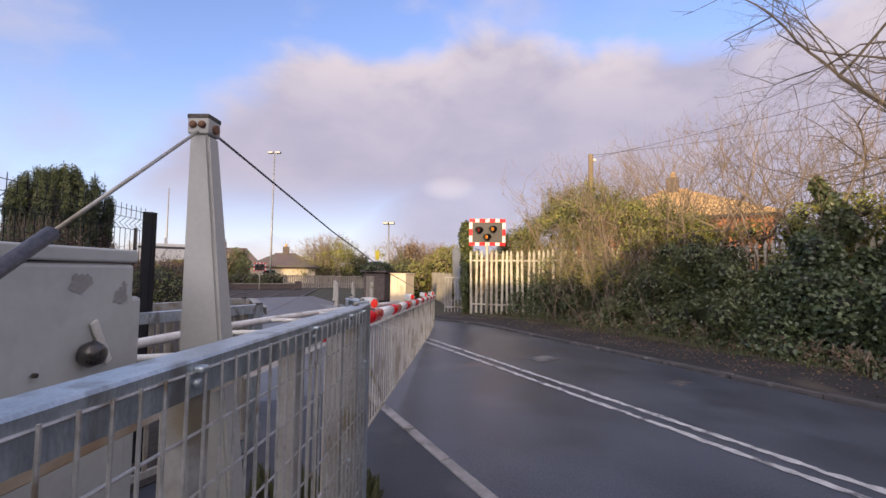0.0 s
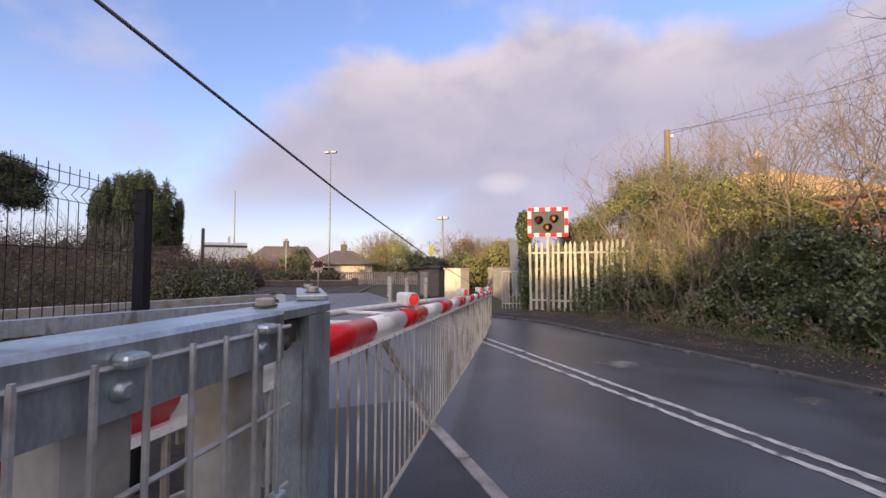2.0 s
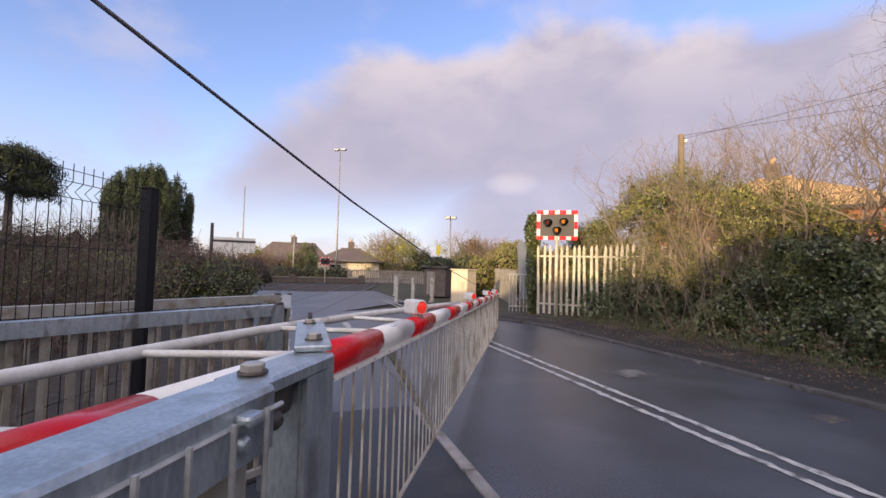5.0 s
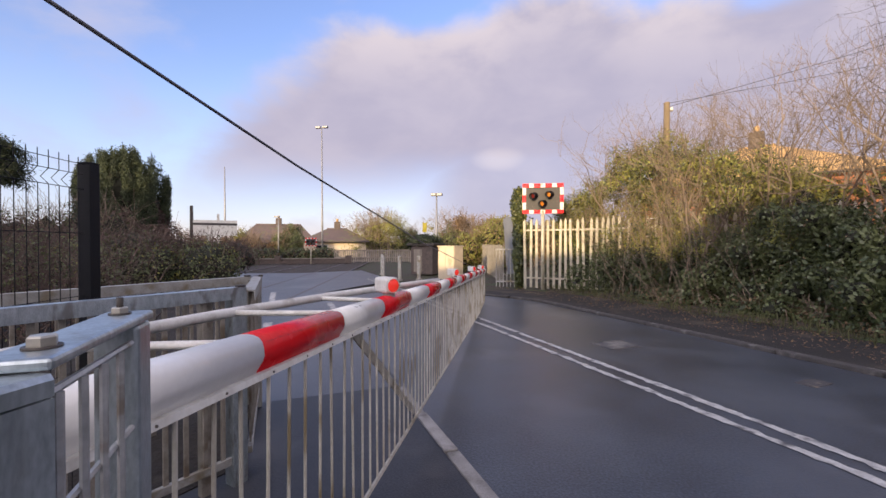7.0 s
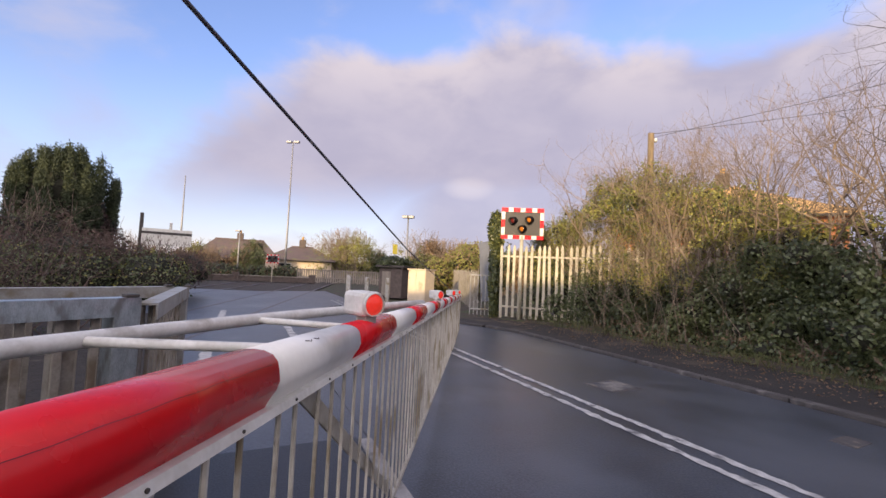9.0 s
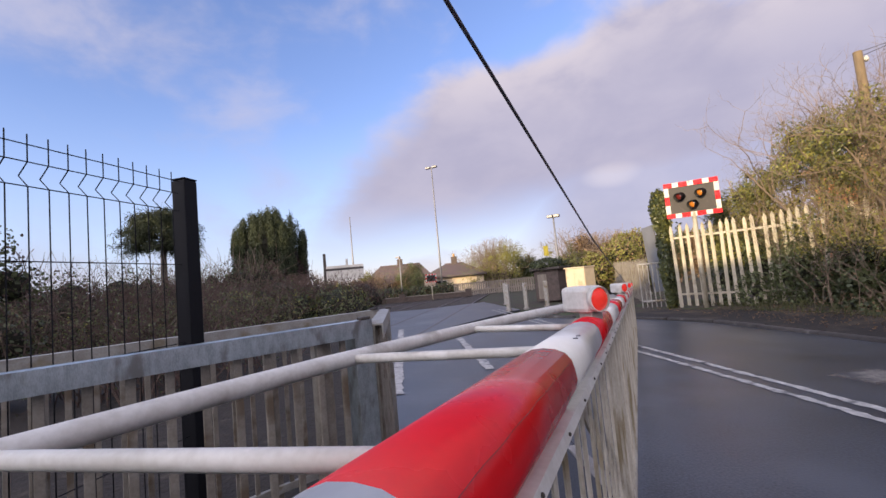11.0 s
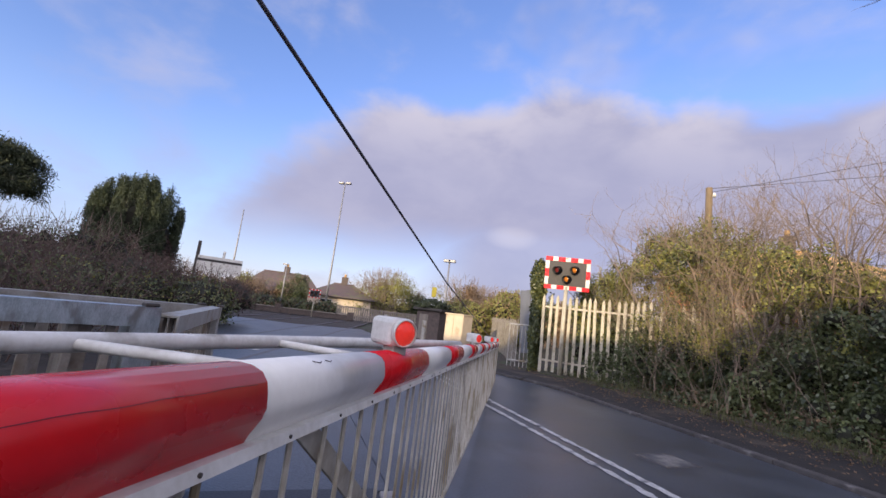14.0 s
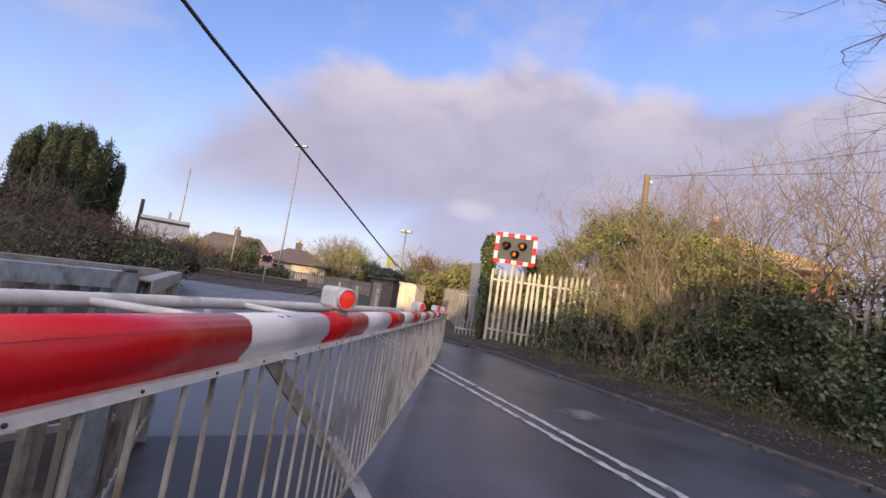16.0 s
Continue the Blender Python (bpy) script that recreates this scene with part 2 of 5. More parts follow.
M = {
    "asphalt": mat("asphalt", (0.076, 0.086, 0.106), (0.026, 0.029, 0.037), 0.36, scale=1.5, fine=70, bump=0.50, spread=0.32, stain=(0.078, 0.086, 0.104), stain_at=0.56, coarse=0.45, rough_vary=0.08, dist=0.007),
    "path": mat("footway_asphalt", (0.028, 0.024, 0.023), (0.013, 0.011, 0.011), 0.9, scale=3, fine=160, bump=0.6, stain=(0.07, 0.055, 0.04), stain_at=0.6),
    "near_path": mat("worn_footway_asphalt", (0.042, 0.043, 0.050), (0.016, 0.016, 0.019), 0.50, scale=2.6, fine=90, bump=0.45, spread=0.3, stain=(0.075, 0.072, 0.075), stain_at=0.6, coarse=0.45, rough_vary=0.1, dist=0.007),
    "kerb": mat("kerb_concrete", (0.36, 0.34, 0.33), (0.20, 0.19, 0.18), 0.85, scale=9, fine=120, bump=0.4, per_piece=0.2, stain=(0.10, 0.09, 0.08), stain_at=0.62),
    "paint": mat("road_paint", (0.60, 0.59, 0.57), (0.30, 0.29, 0.28), 0.7, scale=14, fine=150, bump=0.35, spread=0.5, stain=(0.10, 0.10, 0.105), stain_at=0.60),
    "soil": mat("verge_soil", (0.085, 0.065, 0.045), (0.038, 0.030, 0.021), 0.95, scale=4, fine=60, bump=0.9, stain=(0.05, 0.07, 0.025), stain_at=0.55, dist=0.03),
    "ballast": mat("ballast", (0.085, 0.068, 0.056), (0.03, 0.024, 0.020), 0.95, scale=14, fine=40, bump=1.0, dist=0.04),
    # brown dirt and debris, with the shade behind the railings darkened into the colour
    "shaded_track_dirt": mat("shaded_trackside_dirt", (0.050, 0.041, 0.034), (0.016, 0.013, 0.011), 0.95, scale=9, fine=35, bump=1.0, stain=(0.10, 0.085, 0.065), stain_at=0.66, dist=0.04),
    "rail_steel": mat("rail_steel", (0.20, 0.17, 0.16), (0.11, 0.09, 0.085), 0.5, metal=0.5, scale=10),
    "sleeper": mat("sleeper", (0.22, 0.20, 0.18), (0.10, 0.09, 0.08), 0.9, scale=8, per_piece=0.15),
    "galv": mat("galvanised_steel", (0.50, 0.56, 0.59), (0.31, 0.355, 0.38), 0.36, metal=0.7, scale=60, fine=380, bump=0.16, spread=0.36, stain=(0.24, 0.245, 0.24), stain_at=0.60, coarse=0.55, stretch=(1, 1, 0.35), dist=0.003),
    "galv_dull": mat("weathered_galvanised_steel", (0.46, 0.455, 0.43), (0.29, 0.275, 0.245), 0.6, metal=0.35, scale=18, fine=130, bump=0.2, stain=(0.24, 0.20, 0.13), stain_at=0.60, dist=0.004),
    "wire_mesh": mat("mesh_wire", (0.54, 0.55, 0.55), (0.34, 0.34, 0.33), 0.45, metal=0.5, scale=60, fine=220, bump=0.1, stain=(0.22, 0.18, 0.14), stain_at=0.64),
    "mast": mat("mast_paint", (0.475, 0.475, 0.445), (0.39, 0.385, 0.36), 0.55, scale=5, fine=70, bump=0.06, stain=(0.30, 0.24, 0.19), stain_at=0.66),
    "rust": mat("rusty_steel", (0.26, 0.13, 0.07), (0.12, 0.07, 0.05), 0.75, metal=0.3, scale=25, bump=0.3),
    "cap": mat("dark_steel_cap", (0.10, 0.085, 0.075), (0.05, 0.045, 0.04), 0.6, metal=0.4, scale=25),
    "cabinet": mat("cabinet_paint", (0.54, 0.56, 0.54), (0.43, 0.45, 0.44), 0.5, scale=4, fine=50, bump=0.05, stain=(0.24, 0.23, 0.22), stain_at=0.64),
    "red": mat("red_reflective_film", (0.70, 0.008, 0.015), (0.58, 0.007, 0.012), 0.27, scale=9, fine=60, bump=0.02, stain=(0.62, 0.012, 0.016), stain_at=0.72, rough_vary=0.05),
    "white": mat("white_reflective_film", (0.86, 0.845, 0.81), (0.76, 0.745, 0.71), 0.30, scale=7, fine=70, bump=0.03, stain=(0.50, 0.48, 0.44), stain_at=0.68, rough_vary=0.06),
    "white_paint": mat("chalky_white_paint", (0.76, 0.75, 0.71), (0.55, 0.53, 0.48), 0.55, scale=16, fine=90, bump=0.12, stain=(0.30, 0.27, 0.22), stain_at=0.63),
    "bar": mat("skirt_bar_paint", (0.62, 0.59, 0.52), (0.40, 0.36, 0.29), 0.55, scale=9, fine=70, bump=0.1, stain=(0.24, 0.19, 0.11), stain_at=0.56, per_piece=0.32),
    "lens": mat("red_lens", (0.75, 0.03, 0.02), (0.6, 0.02, 0.02), 0.12, scale=60, bump=0.3, rough_vary=0.02),
    "rope": mat("wire_rope", (0.15, 0.15, 0.165), (0.07, 0.07, 0.08), 0.5, metal=0.4, scale=160, bump=0.2),
    "black": mat("black_post_coating", (0.010, 0.011, 0.015), (0.006, 0.007, 0.009), 0.6, scale=12, bump=0.08),
    "palisade": mat("palisade_steel", (0.47, 0.43, 0.335), (0.34, 0.31, 0.24), 0.55, metal=0.1, scale=9, fine=60, bump=0.08, per_piece=0.12, stain=(0.28, 0.25, 0.18), stain_at=0.63),
    "board": mat("dark_backboard", (0.054, 0.047, 0.046), (0.034, 0.030, 0.030), 0.55, scale=10),
    "amber": mat("amber_lens", (0.55, 0.20, 0.03), (0.45, 0.15, 0.02), 0.15, scale=60, bump=0.2, rough_vary=0.03),
    "dark_lens": mat("dark_red_lens", (0.16, 0.02, 0.02), (0.10, 0.015, 0.015), 0.15, scale=60, bump=0.2, rough_vary=0.03),
    "brass": mat("zinc_bolt", (0.60, 0.56, 0.49), (0.44, 0.40, 0.33), 0.4, metal=0.8, scale=40, bump=0.1),
    "beige": mat("beige_cabinet_paint", (0.62, 0.52, 0.38), (0.50, 0.42, 0.31), 0.6, scale=5, stain=(0.35, 0.25, 0.16), stain_at=0.63),
    "brick": mat("dark_brick", (0.13, 0.10, 0.09), (0.06, 0.05, 0.045), 0.9, scale=9, fine=40, bump=0.5),
    "render": mat("house_render", (0.62, 0.52, 0.40), (0.50, 0.42, 0.33), 0.85, scale=2, bump=0.1),
    "tiles": mat("roof_tiles", (0.15, 0.105, 0.095), (0.085, 0.065, 0.062), 0.8, scale=3, fine=25, bump=0.4, stain=(0.12, 0.13, 0.06), stain_at=0.6),
    "warm_roof": mat("orange_roof_tiles", (0.62, 0.40, 0.16), (0.48, 0.27, 0.10), 0.8, scale=3, fine=22, bump=0.4),
    "window": mat("window_glass", (0.02, 0.024, 0.03), None, 0.08, scale=2, bump=0.0, rough_vary=0.02),
    "wood_pole": mat("wooden_pole", (0.24, 0.175, 0.095), (0.13, 0.095, 0.055), 0.85, scale=6, fine=40, bump=0.3, stretch=(1, 1, 0.15)),
    "timber": mat("grey_timber", (0.30, 0.26, 0.22), (0.16, 0.14, 0.12), 0.9, scale=6, fine=50, bump=0.3, stretch=(1, 1, 0.2), per_piece=0.15),
    "bark": mat("bark", (0.085, 0.072, 0.065), (0.045, 0.038, 0.034), 0.9, scale=14, fine=60, bump=0.5),
    "twig": mat("bare_twigs", (0.26, 0.195, 0.14), (0.12, 0.09, 0.068), 0.85, scale=3, fine=30, bump=0.1),
    "bramble": mat("bramble_stems", (0.150, 0.100, 0.082), (0.060, 0.043, 0.036), 0.9, scale=3, fine=30, bump=0.1),
    "ivy": mat("ivy_leaves", (0.180, 0.205, 0.085), (0.018, 0.030, 0.014), 0.36, scale=1.6, fine=12, bump=0.0, per_piece=0.42),
    "laurel": mat("laurel_leaves", (0.150, 0.190, 0.085), (0.016, 0.030, 0.014), 0.33, scale=2, fine=14, bump=0.0, per_piece=0.42),
    "olive": mat("olive_leaves", (0.37, 0.35, 0.085), (0.12, 0.13, 0.036), 0.6, scale=1.2, fine=10, bump=0.0, per_piece=0.35),
    "dry": mat("dead_leaves", (0.29, 0.195, 0.115), (0.13, 0.085, 0.052), 0.8, scale=3, fine=20, bump=0.0, per_piece=0.35),
    "yew": mat("yew_needles", (0.085, 0.105, 0.048), (0.028, 0.040, 0.022), 0.7, scale=1.5, fine=14, bump=0.0, per_piece=0.3),
    # near-black colour that stands in for the shade deep inside the foliage
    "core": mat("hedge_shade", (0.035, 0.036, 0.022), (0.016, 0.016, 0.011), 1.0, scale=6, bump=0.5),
    "grass": mat("grass_blades", (0.13, 0.13, 0.055), (0.055, 0.06, 0.025), 0.7, scale=2, bump=0.0, per_piece=0.3),
    "yellow": mat("yellow_sign", (0.80, 0.62, 0.04), None, 0.5, scale=5, bump=0.0),
    "lampgrey": mat("lamp_column_grey", (0.27, 0.27, 0.28), (0.20, 0.20, 0.21), 0.5, metal=0.3, scale=3),
    "orange": mat("orange_plastic", (0.75, 0.17, 0.03), None, 0.5, scale=6, bump=0.0),
    "cover": mat("iron_cover", (0.13, 0.12, 0.12), (0.07, 0.065, 0.065), 0.6, metal=0.4, scale=30, bump=0.6, stain=(0.24, 0.20, 0.16), stain_at=0.6),
    "infill": mat("worn_cover_infill", (0.24, 0.22, 0.20), (0.10, 0.095, 0.09), 0.8, scale=9, fine=60, bump=0.5, spread=0.35, stain=(0.06, 0.06, 0.065), stain_at=0.52),
    "sheet": mat("grey_sheet", (0.22, 0.23, 0.25), (0.15, 0.155, 0.17), 0.5, metal=0.3, scale=4),
    # far kerb: a much darker base than the near kerb, with paler patches
    "kerb_dark": mat("dark_kerb_concrete", (0.085, 0.078, 0.075), (0.042, 0.038, 0.037), 0.85, scale=9, fine=120, bump=0.4, per_piece=0.2, stain=(0.20, 0.185, 0.175), stain_at=0.64),
    "warm_brick": mat("orange_brick", (0.52, 0.21, 0.09), (0.36, 0.14, 0.07), 0.9, scale=6, fine=30, bump=0.3),
    "knob_steel": mat("dark_polished_steel", (0.16, 0.155, 0.15), (0.08, 0.075, 0.07), 0.28, metal=0.8, scale=40, bump=0.1, rough_vary=0.06),
    "worn_bar": mat("dirty_galvanised_bar", (0.34, 0.315, 0.275), (0.20, 0.175, 0.145), 0.65, metal=0.25, scale=18, fine=130, bump=0.2, stain=(0.15, 0.115, 0.08), stain_at=0.58, per_piece=0.15, dist=0.004),
    "flake": mat("bare_primer", (0.33, 0.325, 0.32), (0.24, 0.235, 0.23), 0.6, scale=30, fine=120, bump=0.1),
    "arm_cream": mat("cream_arm_paint", (0.60, 0.55, 0.45), (0.48, 0.43, 0.35), 0.55, scale=9, fine=70, bump=0.08, stain=(0.30, 0.19, 0.10), stain_at=0.63),
    "moss": mat("ink_marks", (0.05, 0.02, 0.02), None, 0.6, scale=5, bump=0.0),
}


M["black"].node_tree.nodes["Principled BSDF"].inputs["Specular IOR Level"].default_value = 0.2
M["lens"].node_tree.nodes["Principled BSDF"].inputs["Emission Color"].default_value = (1.0, 0.06, 0.03, 1.0)   # the boom lamps are lit
M["lens"].node_tree.nodes["Principled BSDF"].inputs["Emission Strength"].default_value = 0.32
# leaves let some light through
for _k, _t in (("ivy", 0.25), ("laurel", 0.2), ("olive", 0.3), ("dry", 0.25), ("grass", 0.3), ("yew", 0.15)):
    _nt = M[_k].node_tree
    _b, _o = _nt.nodes["Principled BSDF"], _nt.nodes["Material Output"]
    _tr, _mx = _nt.nodes.new("ShaderNodeBsdfTranslucent"), _nt.nodes.new("ShaderNodeMixShader")
    _nt.links.new(_b.inputs["Base Color"].links[0].from_socket, _tr.inputs[0])
    _mx.inputs[0].default_value = _t
    _nt.links.new(_b.outputs[0], _mx.inputs[1])
    _nt.links.new(_tr.outputs[0], _mx.inputs[2])
    _nt.links.new(_mx.outputs[0], _o.inputs[0])


# ---- builders ----
def thing(name, label, category, group="", kind="", at=None):
    return tagged(new(name), label, category, group, kind) if at is None else tagged(at_pose(new(name), at), label, category, group, kind)


def at_pose(ob, m):
    ob.matrix_world = m
    return ob


def obj(name, bm, material, parent=None, label="", smooth_faces=False):
    me = bpy.data.meshes.new(name)
    bm.to_mesh(me)
    bm.free()
    if smooth_faces:
        me.polygons.foreach_set("use_smooth", [True] * len(me.polygons))
    me.materials.append(M[material])
    ob = new(name, me)
    if parent is not None:
        ob.parent = parent
    if label:
        ob["label"] = label
    return ob


def part(name, bm, material, parent, label="", smooth_faces=False):
    return obj(name, bm, material, parent, label, smooth_faces)


def raw(name, verts, faces, material, parent=None, label=""):
    me = bpy.data.meshes.new(name)
    me.from_pydata([tuple(map(float, v)) for v in verts], [], [tuple(map(int, q)) for q in faces])
    me.materials.append(M[material])
    ob = new(name, me)
    if parent is not None:
        ob.parent = parent
    if label:
        ob["label"] = label
    return ob


def add_box(bm, lo, hi, bevel=0.0, m=None):
    r = bmesh.ops.create_cube(bm, size=1.0)
    vs = r["verts"]
    c, s = [(a + b) / 2 for a, b in zip(lo, hi)], [b - a for a, b in zip(lo, hi)]
    for v in vs:
        v.co = Vector((v.co.x * s[0] + c[0], v.co.y * s[1] + c[1], v.co.z * s[2] + c[2]))
    if bevel:
        es = list({e for v in vs for e in v.link_edges})
        got = bmesh.ops.bevel(bm, geom=es, offset=bevel, segments=2, affect="EDGES", profile=0.5)
        vs = list({v for f in got["faces"] for v in f.verts} | {v for v in vs if v.is_valid})
    if m is not None:
        for v in vs:
            v.co = m @ v.co
    return vs


def box(lo, hi, bevel=0.0, m=None):
    bm = bmesh.new()
    add_box(bm, lo, hi, bevel, m)
    return bm


def add_tube(bm, pts, radius, sides=10, cap=True):
    """A round bar through points; radius may be one number or one a point."""
    pts = [Vector(p) for p in pts]
    rad = radius if isinstance(radius, (list, tuple)) else [radius] * len(pts)
    rings = []
    for i, p in enumerate(pts):
        d = (pts[min(i + 1, len(pts) - 1)] - pts[max(i - 1, 0)]).normalized()
        up = Vector((0, 0, 1)) if abs(d.z) < 0.9 else Vector((1, 0, 0))
        a = d.cross(up).normalized()
        b = a.cross(d)
        rings.append([bm.verts.new(p + rad[i] * (math.cos(2 * math.pi * k / sides) * a + math.sin(2 * math.pi * k / sides) * b)) for k in range(sides)])
    for r0, r1 in zip(rings, rings[1:]):
        for k in range(sides):
            f = bm.faces.new((r0[k], r0[(k + 1) % sides], r1[(k + 1) % sides], r1[k]))
            f.smooth = sides > 6
    if cap:
        bm.faces.new(rings[0][::-1])
        bm.faces.new(rings[-1])


def tube(pts, radius, sides=10):
    bm = bmesh.new()
    add_tube(bm, pts, radius, sides)
    bmesh.ops.recalc_face_normals(bm, faces=bm.faces)
    return bm


def prism(profile, y0, y1, bevel=0.0):
    """A closed x, z outline drawn out along y."""
    bm = bmesh.new()
    a = [bm.verts.new((x, y0, z)) for x, z in profile]
    b = [bm.verts.new((x, y1, z)) for x, z in profile]
    n = len(profile)
    for k in range(n):
        bm.faces.new((a[k], a[(k + 1) % n], b[(k + 1) % n], b[k]))
    bm.faces.new(a[::-1])
    bm.faces.new(b)
    bmesh.ops.recalc_face_normals(bm, faces=bm.faces)
    return bm


def sheet(pts, z0, z1):
    """A flat slab over a plan outline."""
    bm = bmesh.new()
    lo, hi = [bm.verts.new((x, y, z0)) for x, y in pts], [bm.verts.new((x, y, z1)) for x, y in pts]
    n = len(pts)
    bm.faces.new(hi)
    bm.faces.new(lo[::-1])
    for k in range(n):
        bm.faces.new((lo[k], lo[(k + 1) % n], hi[(k + 1) % n], hi[k]))
    bmesh.ops.recalc_face_normals(bm, faces=bm.faces)
    return bm


def lathe(profile, sides=16, m=None):
    """Turned round z: (radius, z) pairs."""
    bm = bmesh.new()
    rings = [[bm.verts.new((r * math.cos(2 * math.pi * k / sides), r * math.sin(2 * math.pi * k / sides), z)) for k in range(sides)] for r, z in profile]
    for r0, r1 in zip(rings, rings[1:]):
        for k in range(sides):
            bm.faces.new((r0[k], r0[(k + 1) % sides], r1[(k + 1) % sides], r1[k])).smooth = True
    bm.faces.new(rings[0][::-1])
    bm.faces.new(rings[-1])
    bmesh.ops.recalc_face_normals(bm, faces=bm.faces)
    if m is not None:
        bm.transform(m)
    return bm


RNG = np.random.default_rng(7)


def leaf_mesh(name, points, normals, size, material, parent=None, label="", wide=0.6, droop=0.2, rng=RNG):
    """Many small folded leaves: four corners and a raised midrib each."""
    n = len(points)
    t = rng.normal(size=(n, 3))
    nn = normals + 0.75 * rng.normal(size=(n, 3))
    nn /= np.linalg.norm(nn, axis=1, keepdims=True) + 1e-9
    t -= (t * nn).sum(1, keepdims=True) * nn
    t[:, 2] -= droop
    t /= np.linalg.norm(t, axis=1, keepdims=True) + 1e-9
    s = np.cross(nn, t)
    L = size * (0.6 + 0.8 * rng.random((n, 1)))
    W = L * wide / 2
    v = np.stack([points, points + 0.5 * L * t + W * s + 0.10 * L * nn, points + L * t, points + 0.5 * L * t - W * s + 0.10 * L * nn], 1).reshape(-1, 3)
    i = np.arange(n)[:, None] * 4
    f = np.concatenate([i + [0, 1, 2], i + [0, 2, 3]], 0)
    me = bpy.data.meshes.new(name)
    me.vertices.add(len(v))
    me.vertices.foreach_set("co", v.astype(np.float32).ravel())
    me.loops.add(f.size)
    me.loops.foreach_set("vertex_index", f.astype(np.int32).ravel())
    me.polygons.add(len(f))
    me.polygons.foreach_set("loop_start", np.arange(0, f.size, 3, dtype=np.int32))
    me.polygons.foreach_set("loop_total", np.full(len(f), 3, np.int32))
    me.update(calc_edges=True)
    me.materials.append(M[material])
    ob = new(name, me)
    ob["kind"] = "stuff"
    if parent is not None:
        ob.parent = parent
    if label:
        ob["label"] = label
    return ob


def stick_mesh(name, segs, material, parent=None, label="", sides=3):
    """Tapered sticks: rows of x0, y0, z0, r0, x1, y1, z1, r1."""
    segs = np.array(segs, float)
    p0, r0, p1, r1 = segs[:, :3], segs[:, 3], segs[:, 4:7], segs[:, 7]
    d = p1 - p0
    d /= np.linalg.norm(d, axis=1, keepdims=True) + 1e-9
    up = np.where(np.abs(d[:, 2:3]) < 0.9, [[0, 0, 1.0]], [[1.0, 0, 0]])
    a = np.cross(d, up)
    a /= np.linalg.norm(a, axis=1, keepdims=True)
    b = np.cross(a, d)
    ang = 2 * np.pi * np.arange(sides) / sides
    ring = np.cos(ang)[None, :, None] * a[:, None] + np.sin(ang)[None, :, None] * b[:, None]
    v = np.concatenate([p0[:, None] + r0[:, None, None] * ring, p1[:, None] + r1[:, None, None] * ring], 1).reshape(-1, 3)
    i = np.arange(len(segs))[:, None] * 2 * sides
    f = np.concatenate([i + [k, (k + 1) % sides, sides + (k + 1) % sides, sides + k] for k in range(sides)], 0)
    ob = raw(name, v, f, material, parent, label)
    if sides < 5:
        ob["kind"] = "stuff"
    return ob


def branch(segs, p, d, length, r, depth, rng, bend=0.25, fork=(2, 3), spread=0.6, shrink=0.72, lift=0.12, steps=4):
    """Grows one limb as a bent chain and forks it."""
    p, d = np.array(p, float), np.array(d, float)
    for k in range(steps):
        d = d + bend * rng.normal(size=3) * 0.5 + [0, 0, lift * 0.3]
        d /= np.linalg.norm(d)
        q = p + d * length / steps
        ra, rb = r * (1 - 0.35 * k / steps), r * (1 - 0.35 * (k + 1) / steps)
        segs.append((*p, ra, *q, rb))
        p = q
        if depth > 0 and k >= 1 and rng.random() < 0.45:
            e = d + spread * 1.2 * rng.normal(size=3)
            branch(segs, p, e / np.linalg.norm(e), length * shrink * 0.8, rb * 0.55, depth - 1, rng, bend, fork, spread, shrink, lift, steps)
    if depth > 0:
        for _ in range(rng.integers(fork[0], fork[1] + 1)):
            e = d + spread * rng.normal(size=3) + [0, 0, lift]
            branch(segs, p, e / np.linalg.norm(e), length * shrink, r * 0.55, depth - 1, rng, bend, fork, spread, shrink, lift, steps)


def blob_points(blobs, n, rng, shell=0.35, rough=0.25):
    """Points in the outer shell of lumpy ellipsoids, and the outward way there."""
    w = np.array([b[3] * b[5] + b[4] * b[5] for b in blobs])
    pick = rng.choice(len(blobs), n, p=w / w.sum())
    u = rng.normal(size=(n, 3))
    u /= np.linalg.norm(u, axis=1, keepdims=True)
    c, s = np.array([b[:3] for b in blobs])[pick], np.array([b[3:6] for b in blobs])[pick]
    lump = 1 + rough * np.array([noise.noise(Vector((q * 2.3 + k * 5.1).tolist())) for q, k in zip(u, pick)])[:, None]
    rad = 1 - shell * rng.random((n, 1)) ** 1.6
    return c + u * s * lump * rad, u


# added dark blobs under the leaves: the shade inside is put into their colour
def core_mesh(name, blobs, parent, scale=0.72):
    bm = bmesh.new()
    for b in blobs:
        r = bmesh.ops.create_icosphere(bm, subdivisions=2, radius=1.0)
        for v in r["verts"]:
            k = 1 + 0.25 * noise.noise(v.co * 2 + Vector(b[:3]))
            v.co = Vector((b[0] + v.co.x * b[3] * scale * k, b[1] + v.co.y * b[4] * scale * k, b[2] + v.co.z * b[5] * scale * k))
    ob = part(name, bm, "core", parent, "dark filler core with the inner shade put in its colour")
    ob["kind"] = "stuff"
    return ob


# ---- ground and road ----
RD, RN = np.array([-0.530, 0.848]), np.array([0.848, 0.530])   # along the road, and to its right


def road(s, w):
    p = s * RD + w * RN
    return (float(p[0]), float(p[1]))


def right_edge(s):
    return 5.85 - 0.22 * max(0.0, s - 8.0) ** 1.6 if s < 13 else right_edge(12.99) - 0.5 * (s - 13)


